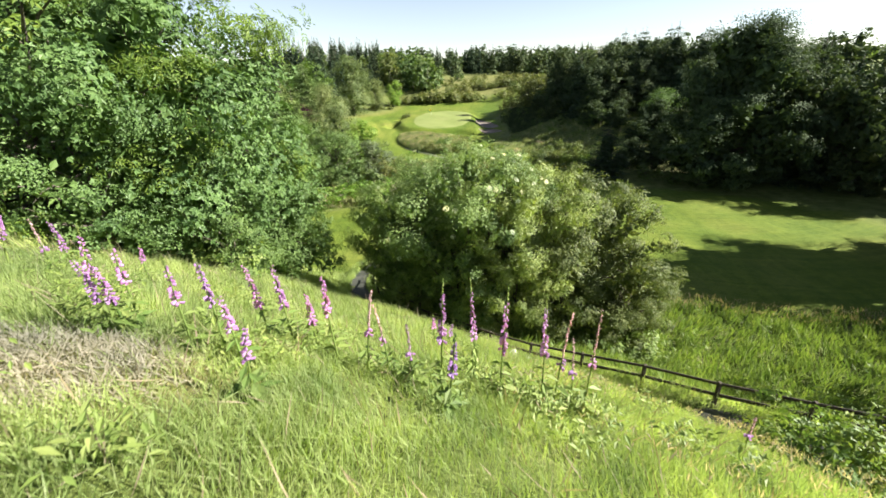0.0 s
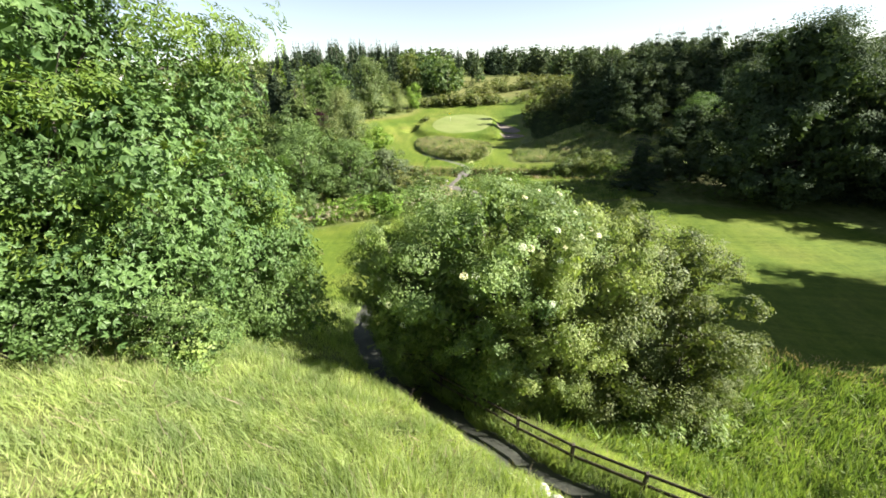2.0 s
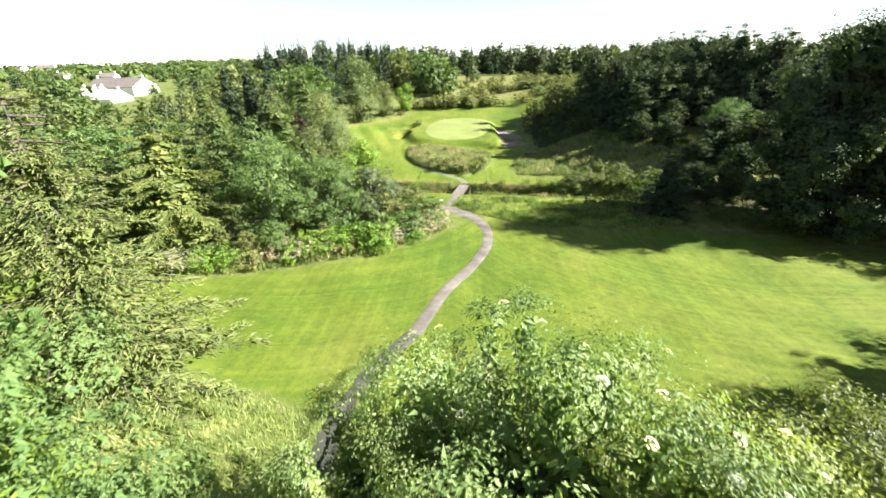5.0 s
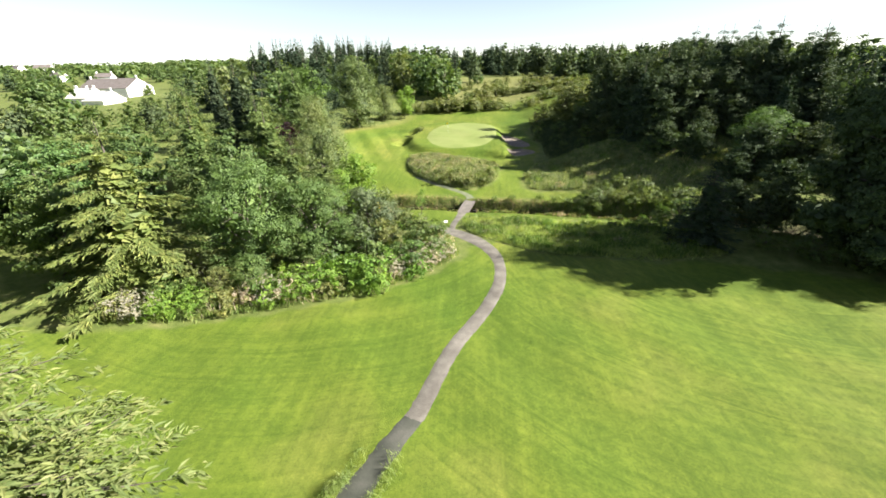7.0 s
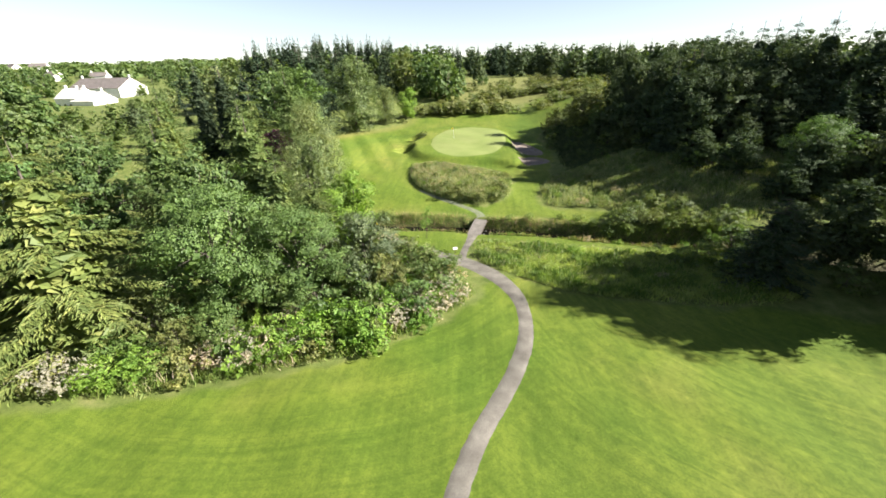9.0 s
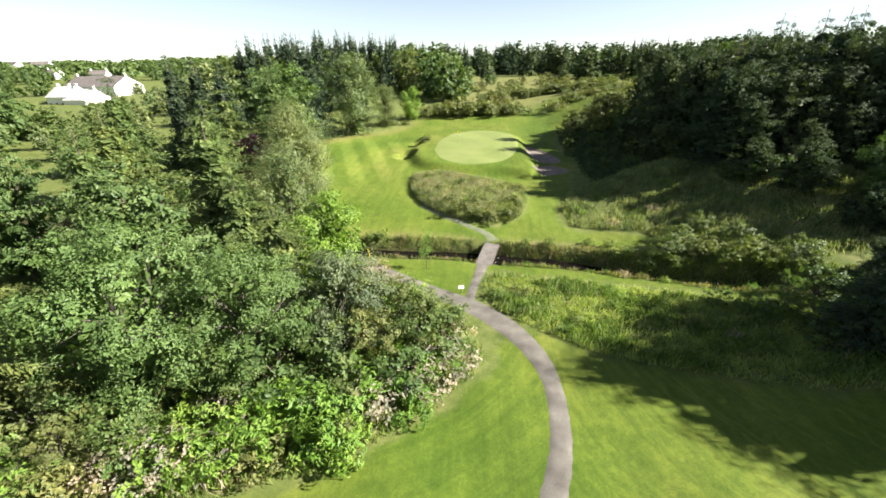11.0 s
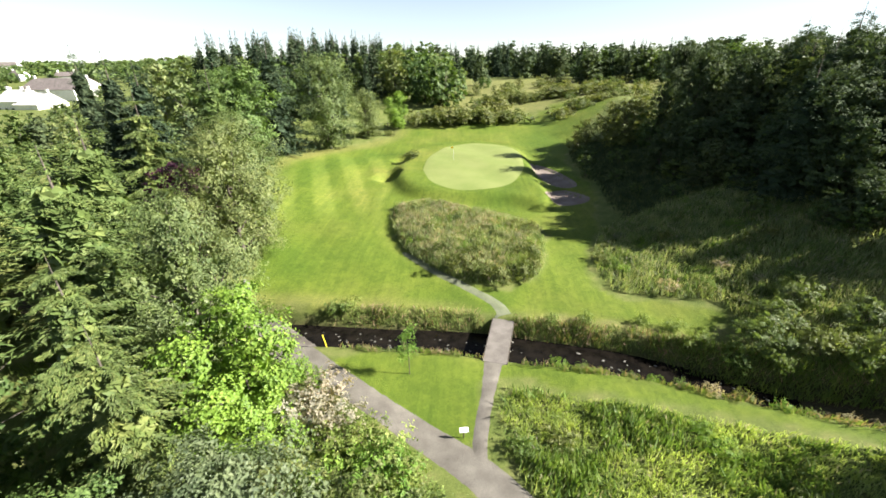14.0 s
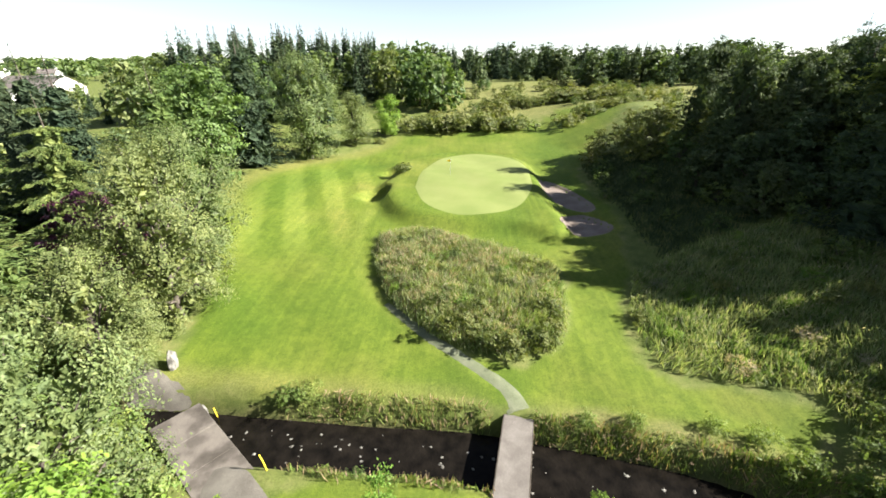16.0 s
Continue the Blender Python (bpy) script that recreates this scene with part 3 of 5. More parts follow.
# ---- kinds of tree: a first one of each is built, the others copy it ----
KINDS = {
    # kind: (builder, nominal height, nominal radius, arguments, leaf material, bark, name, label, category)
    "ash": (broad_tree, 15.0, 7.0, dict(leaves=9800, leaf=0.36, lobes=48, lobe_size=0.19, flat=0.4, foot=0.98, top=0.62, ratio=0.42, core=0.14, clump=9, twigs=1, compound='leaflets', inner_size=0.25), M_ASH, M_BARK, "ash_tree", "large ash tree in full green leaf on the grassy slope", "tree"),
    "sycamore": (broad_tree, 7.4, 4.0, dict(leaves=21000, leaf=0.112, lobes=50, lobe_size=0.25, flat=0.75, foot=1.0, ratio=0.62, core=0.1, clump=14, compound="palmate"), M_SYC, M_BARK, "sycamore_tree", "dense dark green sycamore tree with broad leaves beside the path", "tree"),
    "fine": (broad_tree, 9.5, 3.8, dict(leaves=22000, leaf=0.14, lobes=30, foot=0.85, lobe_size=0.27, core=0.08), M_SYC, M_BARK, "broadleaf_tree", "blue-green broadleaf tree in full leaf", "tree"),
    "yew": (broad_tree, 6.5, 3.2, dict(leaves=14000, leaf=0.15, lobes=26, foot=0.9, stems=2, lobe_size=0.32, core=0.1), M_YEW, M_BARK, "thorn_tree", "grey-green fine-leaved thorn tree at the wood's edge", "tree"),
    "elder": (broad_tree, 10.4, 4.3, dict(leaves=64000, leaf=0.105, lobes=96, stems=4, lobe_size=0.17, foot=0.36, top=0.82, core=0.32, clump=16, ratio=0.55, twigs=1), M_ELD, M_BARK, "elder_bush", "tall elder bush with small green leaves and white flower heads", "bush"),
    "hawthorn": (broad_tree, 9.8, 4.1, dict(leaves=50000, leaf=0.108, lobes=80, stems=3, lobe_size=0.17, foot=0.7, top=0.65, core=0.22, clump=16, twigs=1), M_HAW, M_BARK, "hawthorn_bush", "dense olive green hawthorn bush beside the wooden fence", "bush"),
    "larch": (conifer_tree, 13.0, 4.4, dict(levels=46, sprays=100, spray=0.36, droop=0.2, ragged=0.35, power=0.65, scatter=0.4, core=0.04), M_LAR, M_BARK, "larch_tree", "feathery yellow-green larch tree with fine needles", "tree"),
    "spruce": (conifer_tree, 12.5, 4.9, dict(levels=11, sprays=210, spray=0.44, droop=0.26, power=0.7, scatter=0.03, whorl=9, hang=0.45, fan=0.14, core=0.2, loose=0.2, ragged=0.25), M_SPR, M_BARK, "spruce_tree", "green spruce tree with drooping branches at the fairway's edge", "tree"),
}
KINDS.update({
    "broad_a": (broad_tree, 10.0, 3.9, dict(leaves=5600, leaf=0.29, lobes=24, foot=0.8, lobe_size=0.34, core=0.22), M_OAK, M_BARK, "broadleaf_tree", "mid-green broadleaf tree in full leaf", "tree"),
    "broad_b": (broad_tree, 10.0, 3.8, dict(leaves=5600, leaf=0.28, lobes=24, lobe_size=0.34, ratio=0.7, core=0.22), M_SYC, M_BARK, "broadleaf_tree", "dark green broadleaf tree in full leaf", "tree"),
    "bright": (broad_tree, 9.0, 3.2, dict(leaves=12500, leaf=0.17, lobes=22, foot=0.8, ratio=0.8, core=0.1), M_BRI, M_BARK, "broadleaf_tree", "young bright green broadleaf tree", "tree"),
    "birch": (broad_tree, 12.0, 4.0, dict(leaves=14000, leaf=0.145, lobes=30, lobe_size=0.3, droop=0.6, top=0.5, core=0.12, twigs=1), M_BIR, M_BARK, "birch_tree", "pale green birch tree with drooping twigs", "tree"),
    "thorn": (broad_tree, 7.0, 3.1, dict(leaves=3300, leaf=0.27, lobes=24, stems=3, lobe_size=0.32, foot=0.85, core=0.14, twigs=1), M_HAW, M_BARK, "hawthorn_tree", "dull green hawthorn tree among the scrub", "tree"),
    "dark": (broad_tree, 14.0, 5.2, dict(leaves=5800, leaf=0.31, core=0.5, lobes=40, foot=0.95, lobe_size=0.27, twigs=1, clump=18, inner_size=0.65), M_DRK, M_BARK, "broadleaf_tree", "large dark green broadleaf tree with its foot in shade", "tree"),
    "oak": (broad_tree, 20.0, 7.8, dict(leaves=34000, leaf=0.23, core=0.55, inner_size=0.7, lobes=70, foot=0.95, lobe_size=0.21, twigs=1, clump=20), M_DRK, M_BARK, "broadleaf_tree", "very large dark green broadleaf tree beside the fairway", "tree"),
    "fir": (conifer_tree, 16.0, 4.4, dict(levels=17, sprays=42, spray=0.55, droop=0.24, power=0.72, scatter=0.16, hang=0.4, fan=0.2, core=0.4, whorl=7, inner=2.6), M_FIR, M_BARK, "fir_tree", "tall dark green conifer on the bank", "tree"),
    "pine": (conifer_tree, 13.0, 3.8, dict(levels=20, sprays=48, spray=0.46, droop=0.12, ragged=0.3, power=0.6, scatter=0.2, hang=0.3, fan=0.2, core=0.3, inner=2.2), M_SPR, M_BARK, "pine_tree", "mid-green pine tree among broadleaf trees", "tree"),
    "cypress": (conifer_tree, 10.0, 3.2, dict(levels=40, sprays=34, spray=0.42, droop=0.1, power=0.5, core=0.2), M_FIR, M_BARK, "cypress_tree", "dense dark cypress tree beside the fairway", "tree"),
    "copper": (broad_tree, 8.0, 3.0, dict(leaves=5000, leaf=0.28, lobes=18), M_PUR, M_BARK, "copper_beech_tree", "purple-leaved copper beech tree", "tree"),
})
KINDS.update({
    "far_broad": (broad_tree, 10.0, 4.6, dict(leaves=620, leaf=0.75, lobes=18, foot=0.95, twigs=0, clump=10, ratio=0.75, core=0.35, inner_size=0.7), M_OAK, M_BARK, "distant_tree", "distant green broadleaf tree in the wood", "tree"),
    "far_dark": (broad_tree, 12.0, 4.8, dict(leaves=620, leaf=0.75, lobes=18, foot=0.95, twigs=0, clump=10, ratio=0.75, core=0.4, inner_size=0.8), M_DRK, M_BARK, "distant_tree", "distant dark green broadleaf tree in the wood", "tree"),
    "far_birch": (broad_tree, 11.0, 4.0, dict(leaves=620, leaf=0.8, lobes=17, foot=0.9, twigs=0, clump=12, top=0.45, ratio=0.75, core=0.25), M_BIR, M_BARK_P, "distant_tree", "distant pale green tree in the wood", "tree"),
    "far_fir": (conifer_tree, 16.0, 4.4, dict(levels=12, sprays=10, spray=1.1, droop=0.3, power=0.9, scatter=0.3, core=0.5, ragged=0.35), M_FIR, M_BARK, "distant_conifer", "distant dark conifer in the plantation", "tree"),
    "bush": (broad_tree, 2.4, 1.7, dict(leaves=1600, leaf=0.17, lobes=14, stems=3, lobe_size=0.4, foot=0.9, twigs=1), M_OAK, M_BARK, "bush", "low rounded green bush", "bush"),
    "gorse": (broad_tree, 1.8, 1.7, dict(leaves=850, leaf=0.22, lobes=14, stems=2, lobe_size=0.38, foot=0.9, twigs=0, core=0.1), M_HAW, M_BARK, "gorse_bush", "low olive green gorse bush in rough grass", "bush"),
    "willow": (broad_tree, 3.0, 2.3, dict(leaves=3000, leaf=0.23, lobes=16, stems=4, lobe_size=0.36, foot=0.8, twigs=1), M_BIR, M_BARK, "willow_bush", "grey-green willow bush beside the stream", "bush"),
    "fern": (broad_tree, 1.5, 1.3, dict(leaves=1100, leaf=0.17, lobes=16, stems=2, lobe_size=0.4, foot=0.95, twigs=0, core=0.1, ratio=0.4), M_BRI, M_BARK, "willowherb", "bright green willowherb clump at the wood's edge", "plant"),
    "blossom": (broad_tree, 1.5, 1.3, dict(leaves=800, leaf=0.14, lobes=16, stems=2, lobe_size=0.38, foot=0.9, twigs=0, core=0.12), M_PNK, M_BARK, "meadowsweet", "pale flowering meadowsweet clump among green scrub", "plant"),
    "bramble": (broad_tree, 1.9, 1.6, dict(leaves=1250, leaf=0.15, lobes=16, stems=2, lobe_size=0.4, foot=0.95, twigs=0, core=0.1), M_NET, M_BARK, "bramble_bush", "tangled green bramble bush at the wood's edge", "bush"),
})
FIRST = {}


def plant(kind, x, y, h, wide=1.0, group="", sink=0.0, label=""):
    """Stand a tree or bush of that kind at x, y with height h; wide stretches its crown."""
    build, H, R, args, leaf_m, bark_m, name, text, cat = KINDS[kind]
    s = h / H
    m = Matrix.Translation((x, y, ground_z(x, y) - sink)) @ Matrix.Rotation(float(RNG.uniform(0, 6.28)), 4, "Z")
    size = Vector((s * wide, s * wide, s))
    if kind not in FIRST:
        wood, crown = build(np.random.default_rng(len(FIRST) + 11), H, R, **args)
        ob = thing(name, text, cat, group)
        under(new("trunk", mesh_from("trunk", *wood, bark_m, True)), ob)
        under(new("crown", mesh_from("crown", *crown, leaf_m)), ob)
        FIRST[kind] = ob
    else:
        f = FIRST[kind].scale
        m = m @ Matrix.Diagonal((size[0] / f[0], size[1] / f[1], size[2] / f[2], 1))
        ob = copy_thing(FIRST[kind], m)
        if group:
            ob["group"] = group
        if label:
            ob["label"] = label
        return ob
    ob.matrix_basis = m @ Matrix.Diagonal((*size, 1))
    if label:
        ob["label"] = label
    return ob

# ---- ground ----
FAIR = [outline([(-45, 34), (-20, 32), (-5, 28.6), (8, 26), (17.5, 24), (30, 22), (43, 28), (42, 44), (34, 51), (22, 55), (8, 57.6), (3.0, 60.3), (0.6, 58.8), (0.2, 56.2), (-4.9, 50.8), (-9.3, 47.8), (-18.5, 44.7), (-27, 42.8), (-45, 42)], 1.0),
        outline([(-20.5, 79), (-22.5, 89), (-28, 100), (-33, 110), (-31.5, 121), (-19, 137), (-14, 149), (10, 153), (24, 170), (34, 160), (19, 132), (13.6, 118), (14.2, 104), (12.6, 97), (11.2, 91), (9.0, 86), (9.0, 80.4), (14, 78.6), (16.3, 77.2),
                 (14, 75), (9, 76.6), (2, 77.8), (-14, 78.6)], 1.0),
        outline([(-10.8, 71.8), (-6.2, 67.6), (-2, 65.4), (-1.2, 69.8), (0.6, 70.9), (4.7, 69.6), (9, 68.8), (13.8, 67.3), (18, 65.9), (22, 64.2), (22.4, 65.3), (18.7, 66.9), (15.1, 68.2), (11.3, 69.7), (6.9, 71.7), (1, 72.7), (-2, 73), (-8, 73.6)], 0.6)]


def axis(lo, hi, step, far_lo, far_hi):
    a = np.arange(lo, hi + step, step)
    g = lambda n: step * (1.17 ** np.arange(1, n)).cumsum()
    return np.concatenate([(lo - g(60)[g(60) < lo - far_lo])[::-1], a, hi + step + g(60)[g(60) < far_hi - hi]])


gx, gy = axis(-26, 27, 0.46, -2600, 2600), axis(-2, 128, 0.46, -300, 3200)
X, Y = np.meshgrid(gx, gy)
XF, YF = X.ravel(), Y.ravel()
near_m = (XF > -60) & (XF < 90) & (YF > -5) & (YF < 270)
xs, ys = XF[near_m], YF[near_m]
mow, dry, bare, stripe = (np.zeros(XF.shape) for _ in range(4))
mw = np.zeros(xs.shape)
wob = 0.18 * np.sin(xs * 1.9 + ys) + 0.15 * np.sin(ys * 2.3 - xs * 0.7)
for o in FAIR:
    mw = np.maximum(mw, sstep(-0.25, 0.25, inside(xs, ys, o) + wob))
for o in (ROUGH_MID, ROUGH_RIGHT, ROUGH_NEAR):
    mw = np.minimum(mw, 1 - sstep(-0.2, 0.2, inside(xs, ys, o) + wob))
ds, _ = to_line(xs, ys, STREAM)
mow[near_m] = mw * sstep(1.9, 2.4, ds)
bare[near_m] = (1 - sstep(1.3, 2.1, ds)) * 0.9
dr = 0.75 * (1 - sstep(0.5, 1.6, np.hypot((xs + 1.7) / 1.3, (ys - 3.2) / 0.9)))
dr = np.maximum(dr, 0.3 * sstep(2.1, 2.6, ds) * (1 - sstep(3.0, 4.4, ds)) * sstep(72, 75, ys) * sstep(0, 4, np.abs(xs - 0)))
dr = np.maximum(dr, 0.4 * (1 - sstep(0.0, 3.0, np.abs(inside(xs, ys, FAIR[1]) - 1))) * sstep(100, 108, ys) * (1 - sstep(-20, -10, xs)))
dr = np.maximum(dr, 0.32 * sstep(158, 166, ys) * (1 - sstep(235, 265, ys)) * sstep(-14, -4, xs) * (1 - mw))
dry[near_m] = dr
st = sstep(-0.3, 0.3, np.sin((xs * 0.94 + ys * 0.34) * 1.35)) * sstep(92, 100, ys) * (1 - sstep(120, 126, ys)) * (1 - sstep(-15, -12, xs)) * sstep(-31, -28, xs)
worn_way = curve_points([(-1.0, 80.0), (-4.6, 83.1), (-8.9, 88.0), (-11.9, 94), (-13.4, 101), (-13.2, 107)], 0.5)
st = np.maximum(st, 0.8 * (1 - sstep(0.35, 1.0, to_line(xs, ys, worn_way)[0])))
stripe[near_m] = st * 0.8 * mw
nx, ny = len(gx), len(gy)
idx = np.arange(nx * ny).reshape(ny, nx)
quads = np.stack([idx[:-1, :-1], idx[:-1, 1:], idx[1:, 1:], idx[1:, :-1]], -1).reshape(-1, 4)
ground_me = mesh_from("ground", np.stack([XF, YF, land(XF, YF)], 1), quads, M_TURF, True)
for nm, vals in (("mow", mow), ("dry", dry), ("bare", bare), ("stripe", stripe)):
    at = ground_me.attributes.new(nm, "FLOAT", "POINT")
    at.data.foreach_set("value", vals.astype(np.float32))
tagged(new("ground", ground_me), "rolling grass ground with mown fairway and rough", "ground", kind="structure")


def strip(name, ctrl, material, label, category, rise=0.035, cols=7, ragged=0.03):
    """A path: a slightly crowned strip with uneven edges, laid on the land. ctrl rows: x, y, width."""
    line = curve_points(ctrl, 0.35)
    t = unit(np.gradient(line[:, :2], axis=0))
    nrm = np.stack([-t[:, 1], t[:, 0]], 1)
    rng = np.random.default_rng(5)
    vs = []
    for k in range(cols):
        f = k / (cols - 1) * 2 - 1
        w = line[:, 2] * 0.5 * f
        if abs(f) == 1:
            w = w + rng.normal(size=len(line)) * ragged
        p = line[:, :2] + nrm * w[:, None]
        z = land(p[:, 0], p[:, 1]) + rise * (1 - f * f) + (0.012 if abs(f) < 1 else -0.03)
        vs.append(np.column_stack([p, z]))
    v = np.stack(vs, 1).reshape(-1, 3)
    i = np.arange(len(line) * cols).reshape(len(line), cols)
    q = np.stack([i[:-1, :-1], i[:-1, 1:], i[1:, 1:], i[1:, :-1]], -1).reshape(-1, 4)
    return tagged(new(name, mesh_from(name, v, q, material, True)), label, category, kind="structure")


strip("path_hillside", [(q[0], q[1], 1.5) for q in HILL_PATH[::6]] + [(-3.3, 33.7, 1.4), (-2.9, 34.6, 1.3), (-2.35, 35.8, 1.25)], M_OLD, "dark mossy tarmac path winding down the slope", "path")
strip("path_fairway", [(-2.38, 35.75, 1.2), (-2.1, 36.4, 1.25), (-0.5, 42, 1.25), (2.0, 47.6, 1.3), (3.1, 51.2, 1.25), (3.35, 55, 1.25), (2.7, 57.9, 1.6), (1.0, 61.0, 2.0), (-1.6, 63.9, 2.1), (-4.2, 65.9, 2.0),
                       (-7.4, 68.3, 2.0), (-11.2, 71.0, 2.3), (-13.6, 72.9, 2.5), (-16.4, 75.1, 2.4), (-19.6, 77.6, 2.3), (-23, 79.4, 2.2), (-29, 81, 2.2)],
      M_PATH, "pale grey gravel path winding down to the stream", "path")
strip("path_to_bridge", [(-1.5, 64.2, 1.0), (-1.3, 66.5, 1.0), (-0.8, 69.5, 1.05), (-0.35, 72.3, 1.6)], M_PATH, "narrow grey gravel path to the footbridge", "path", 0.025, 5)
strip("path_beyond_bridge", [(0.8, 77.5, 1.5), (0.2, 78.9, 1.2), (-2.0, 80.9, 1.0), (-4.6, 83.1, 0.95), (-6.8, 85.4, 0.85), (-8.2, 87.0, 0.6)], M_WORN, "narrow worn path of grass and gravel beyond the footbridge", "path", 0.02, 5)

# the stream's surface
sl = STREAM[::2]
st_t = unit(np.gradient(sl[:, :2], axis=0))
st_n = np.stack([-st_t[:, 1], st_t[:, 0]], 1)
wv = np.stack([np.column_stack([sl + st_n * w, np.full(len(sl), -8.75)]) for w in (-2.2, -0.7, 0.7, 2.2)], 1).reshape(-1, 3)
wi = np.arange(len(sl) * 4).reshape(len(sl), 4)
tagged(new("water", mesh_from("water", wv, np.stack([wi[:-1, :-1], wi[:-1, 1:], wi[1:, 1:], wi[1:, :-1]], -1).reshape(-1, 4), M_WATER, True)),
       "dark shallow water of a small stream", "stream", kind="structure")


def patch(name, poly, material, label, category, rise, step=0.45, inset=0.0):
    """A sheet cut to an outline, laid on the land."""
    bm = bmesh.new()
    cx, cy = poly[:, 0].mean(), poly[:, 1].mean()
    rings = []
    for f in np.linspace(1, 0.06, 14):
        px, py = cx + (poly[:, 0] - cx) * f, cy + (poly[:, 1] - cy) * f
        z = land(px, py) + (rise if f < 1 else -0.02)
        rings.append([bm.verts.new((a, b_, c)) for a, b_, c in zip(px, py, z)])
    for r0, r1 in zip(rings, rings[1:]):
        n = len(r0)
        for i in range(n):
            bm.faces.new((r0[i], r0[(i + 1) % n], r1[(i + 1) % n], r1[i]))
    bm.faces.new(rings[-1])
    bmesh.ops.recalc_face_normals(bm, faces=bm.faces)
    for f in bm.faces:
        f.smooth = True
    me = bpy.data.meshes.new(name)
    bm.to_mesh(me)
    bm.free()
    me.materials.append(material)
    return tagged(new(name, me), label, category, kind="structure")


patch("putting_green", GREEN, M_GREEN, "smooth pale green putting green on a low plateau", "putting green", 0.05)
for bk in BUNKERS:
    patch("bunker", bk, M_SAND, "brown sand bunker beside the putting green", "bunker", 0.05)


# ---- bridges ----
def footbridge():
    a, b_ = Vector((-0.26, 72.3, 0)), Vector((0.85, 78.0, 0))
    L = (b_ - a).length
    ang = math.degrees(math.atan2((b_ - a).y, (b_ - a).x))
    mid = (a + b_) / 2
    ob = thing("footbridge", "flat grey concrete footbridge without rails over the stream", "bridge", at=(mid.x, mid.y, -7.74), turn=ang)
    bm = bmesh.new()
    box(bm, (L, 1.46, 0.24), (0, 0, -0.155), bevel=0.02)
    part("beam", bm, M_CONC, ob)
    bm = bmesh.new()
    box(bm, (L, 1.56, 0.06), (0, 0, 0.0), bevel=0.012)
    part("deck", bm, M_CONC, ob)
    for s in (-1, 1):
        bm = bmesh.new()
        box(bm, (0.5, 1.9, 1.5), (s * (L / 2 - 0.2), 0, -0.85), bevel=0.03)
        part("abutment", bm, M_CONC, ob)
        bm = bmesh.new()
        box(bm, (L, 0.07, 0.12), (0, s * 0.80, -0.03), bevel=0.01)
        part("edge_board", bm, M_WOOD, ob)
    return ob


footbridge()


def culvert():
    a, b_ = Vector((-12.9, 72.35, 0)), Vector((-18.2, 76.55, 0))
    L = (b_ - a).length
    ang = math.degrees(math.atan2((b_ - a).y, (b_ - a).x))
    mid = (a + b_) / 2
    ob = thing("vehicle_bridge", "wide flat concrete bridge with patched surface over the stream", "bridge", at=(mid.x, mid.y, -7.68), turn=ang)
    for i in range(3):
        bm = bmesh.new()
        box(bm, (L / 3 - 0.008, 2.55, 0.3), (-L / 2 + (i + 0.5) * L / 3, 0, -0.1), bevel=0.02)
        part("slab", bm, M_TARM, ob)
    for s in (-1, 1):
        bm = bmesh.new()
        box(bm, (0.6, 2.9, 1.4), (s * (L / 2 - 0.2), 0, -0.95), bevel=0.03)
        part("abutment", bm, M_ROCK, ob)


culvert()


# ---- fence beside the hillside path ----
def rail_fence():
    line = HILL_PATH[5:-12]
    t = unit(np.gradient(line[:, :2], axis=0))
    off = line[:, :2] + np.stack([t[:, 1], -t[:, 0]], 1) * 1.0
    s = np.concatenate([[0], np.cumsum(np.linalg.norm(np.diff(off, axis=0), axis=1))])
    at = np.arange(0.2, s[-1], 2.0)
    pts = np.stack([np.interp(at, s, off[:, 0]), np.interp(at, s, off[:, 1])], 1)
    ob = thing("rail_fence", "dark weathered wooden post-and-rail fence beside the path", "fence", at=(pts[0][0], pts[0][1], 0))
    org = Vector((pts[0][0], pts[0][1], 0))
    tops = []
    for p in pts:
        z = ground_z(*p)
        bm = bmesh.new()
        box(bm, (0.10, 0.10, 1.3), (p[0] - org.x, p[1] - org.y, z + 0.22), bevel=0.012)
        part("post", bm, M_WOOD, ob)
        tops.append(Vector((p[0] - org.x, p[1] - org.y, z)))
    for a, b_ in zip(tops, tops[1:]):
        for hgt, sz in ((0.80, 0.09), (0.40, 0.11)):
            d = b_ - a
            m = (a + b_) / 2 + Vector((0, 0, hgt))
            bm = bmesh.new()
            box(bm, (d.length + 0.06, 0.045, sz), m, d.to_track_quat("X", "Z").to_matrix().to_4x4(), bevel=0.008)
            part("rail", bm, M_WOOD, ob)


rail_fence()


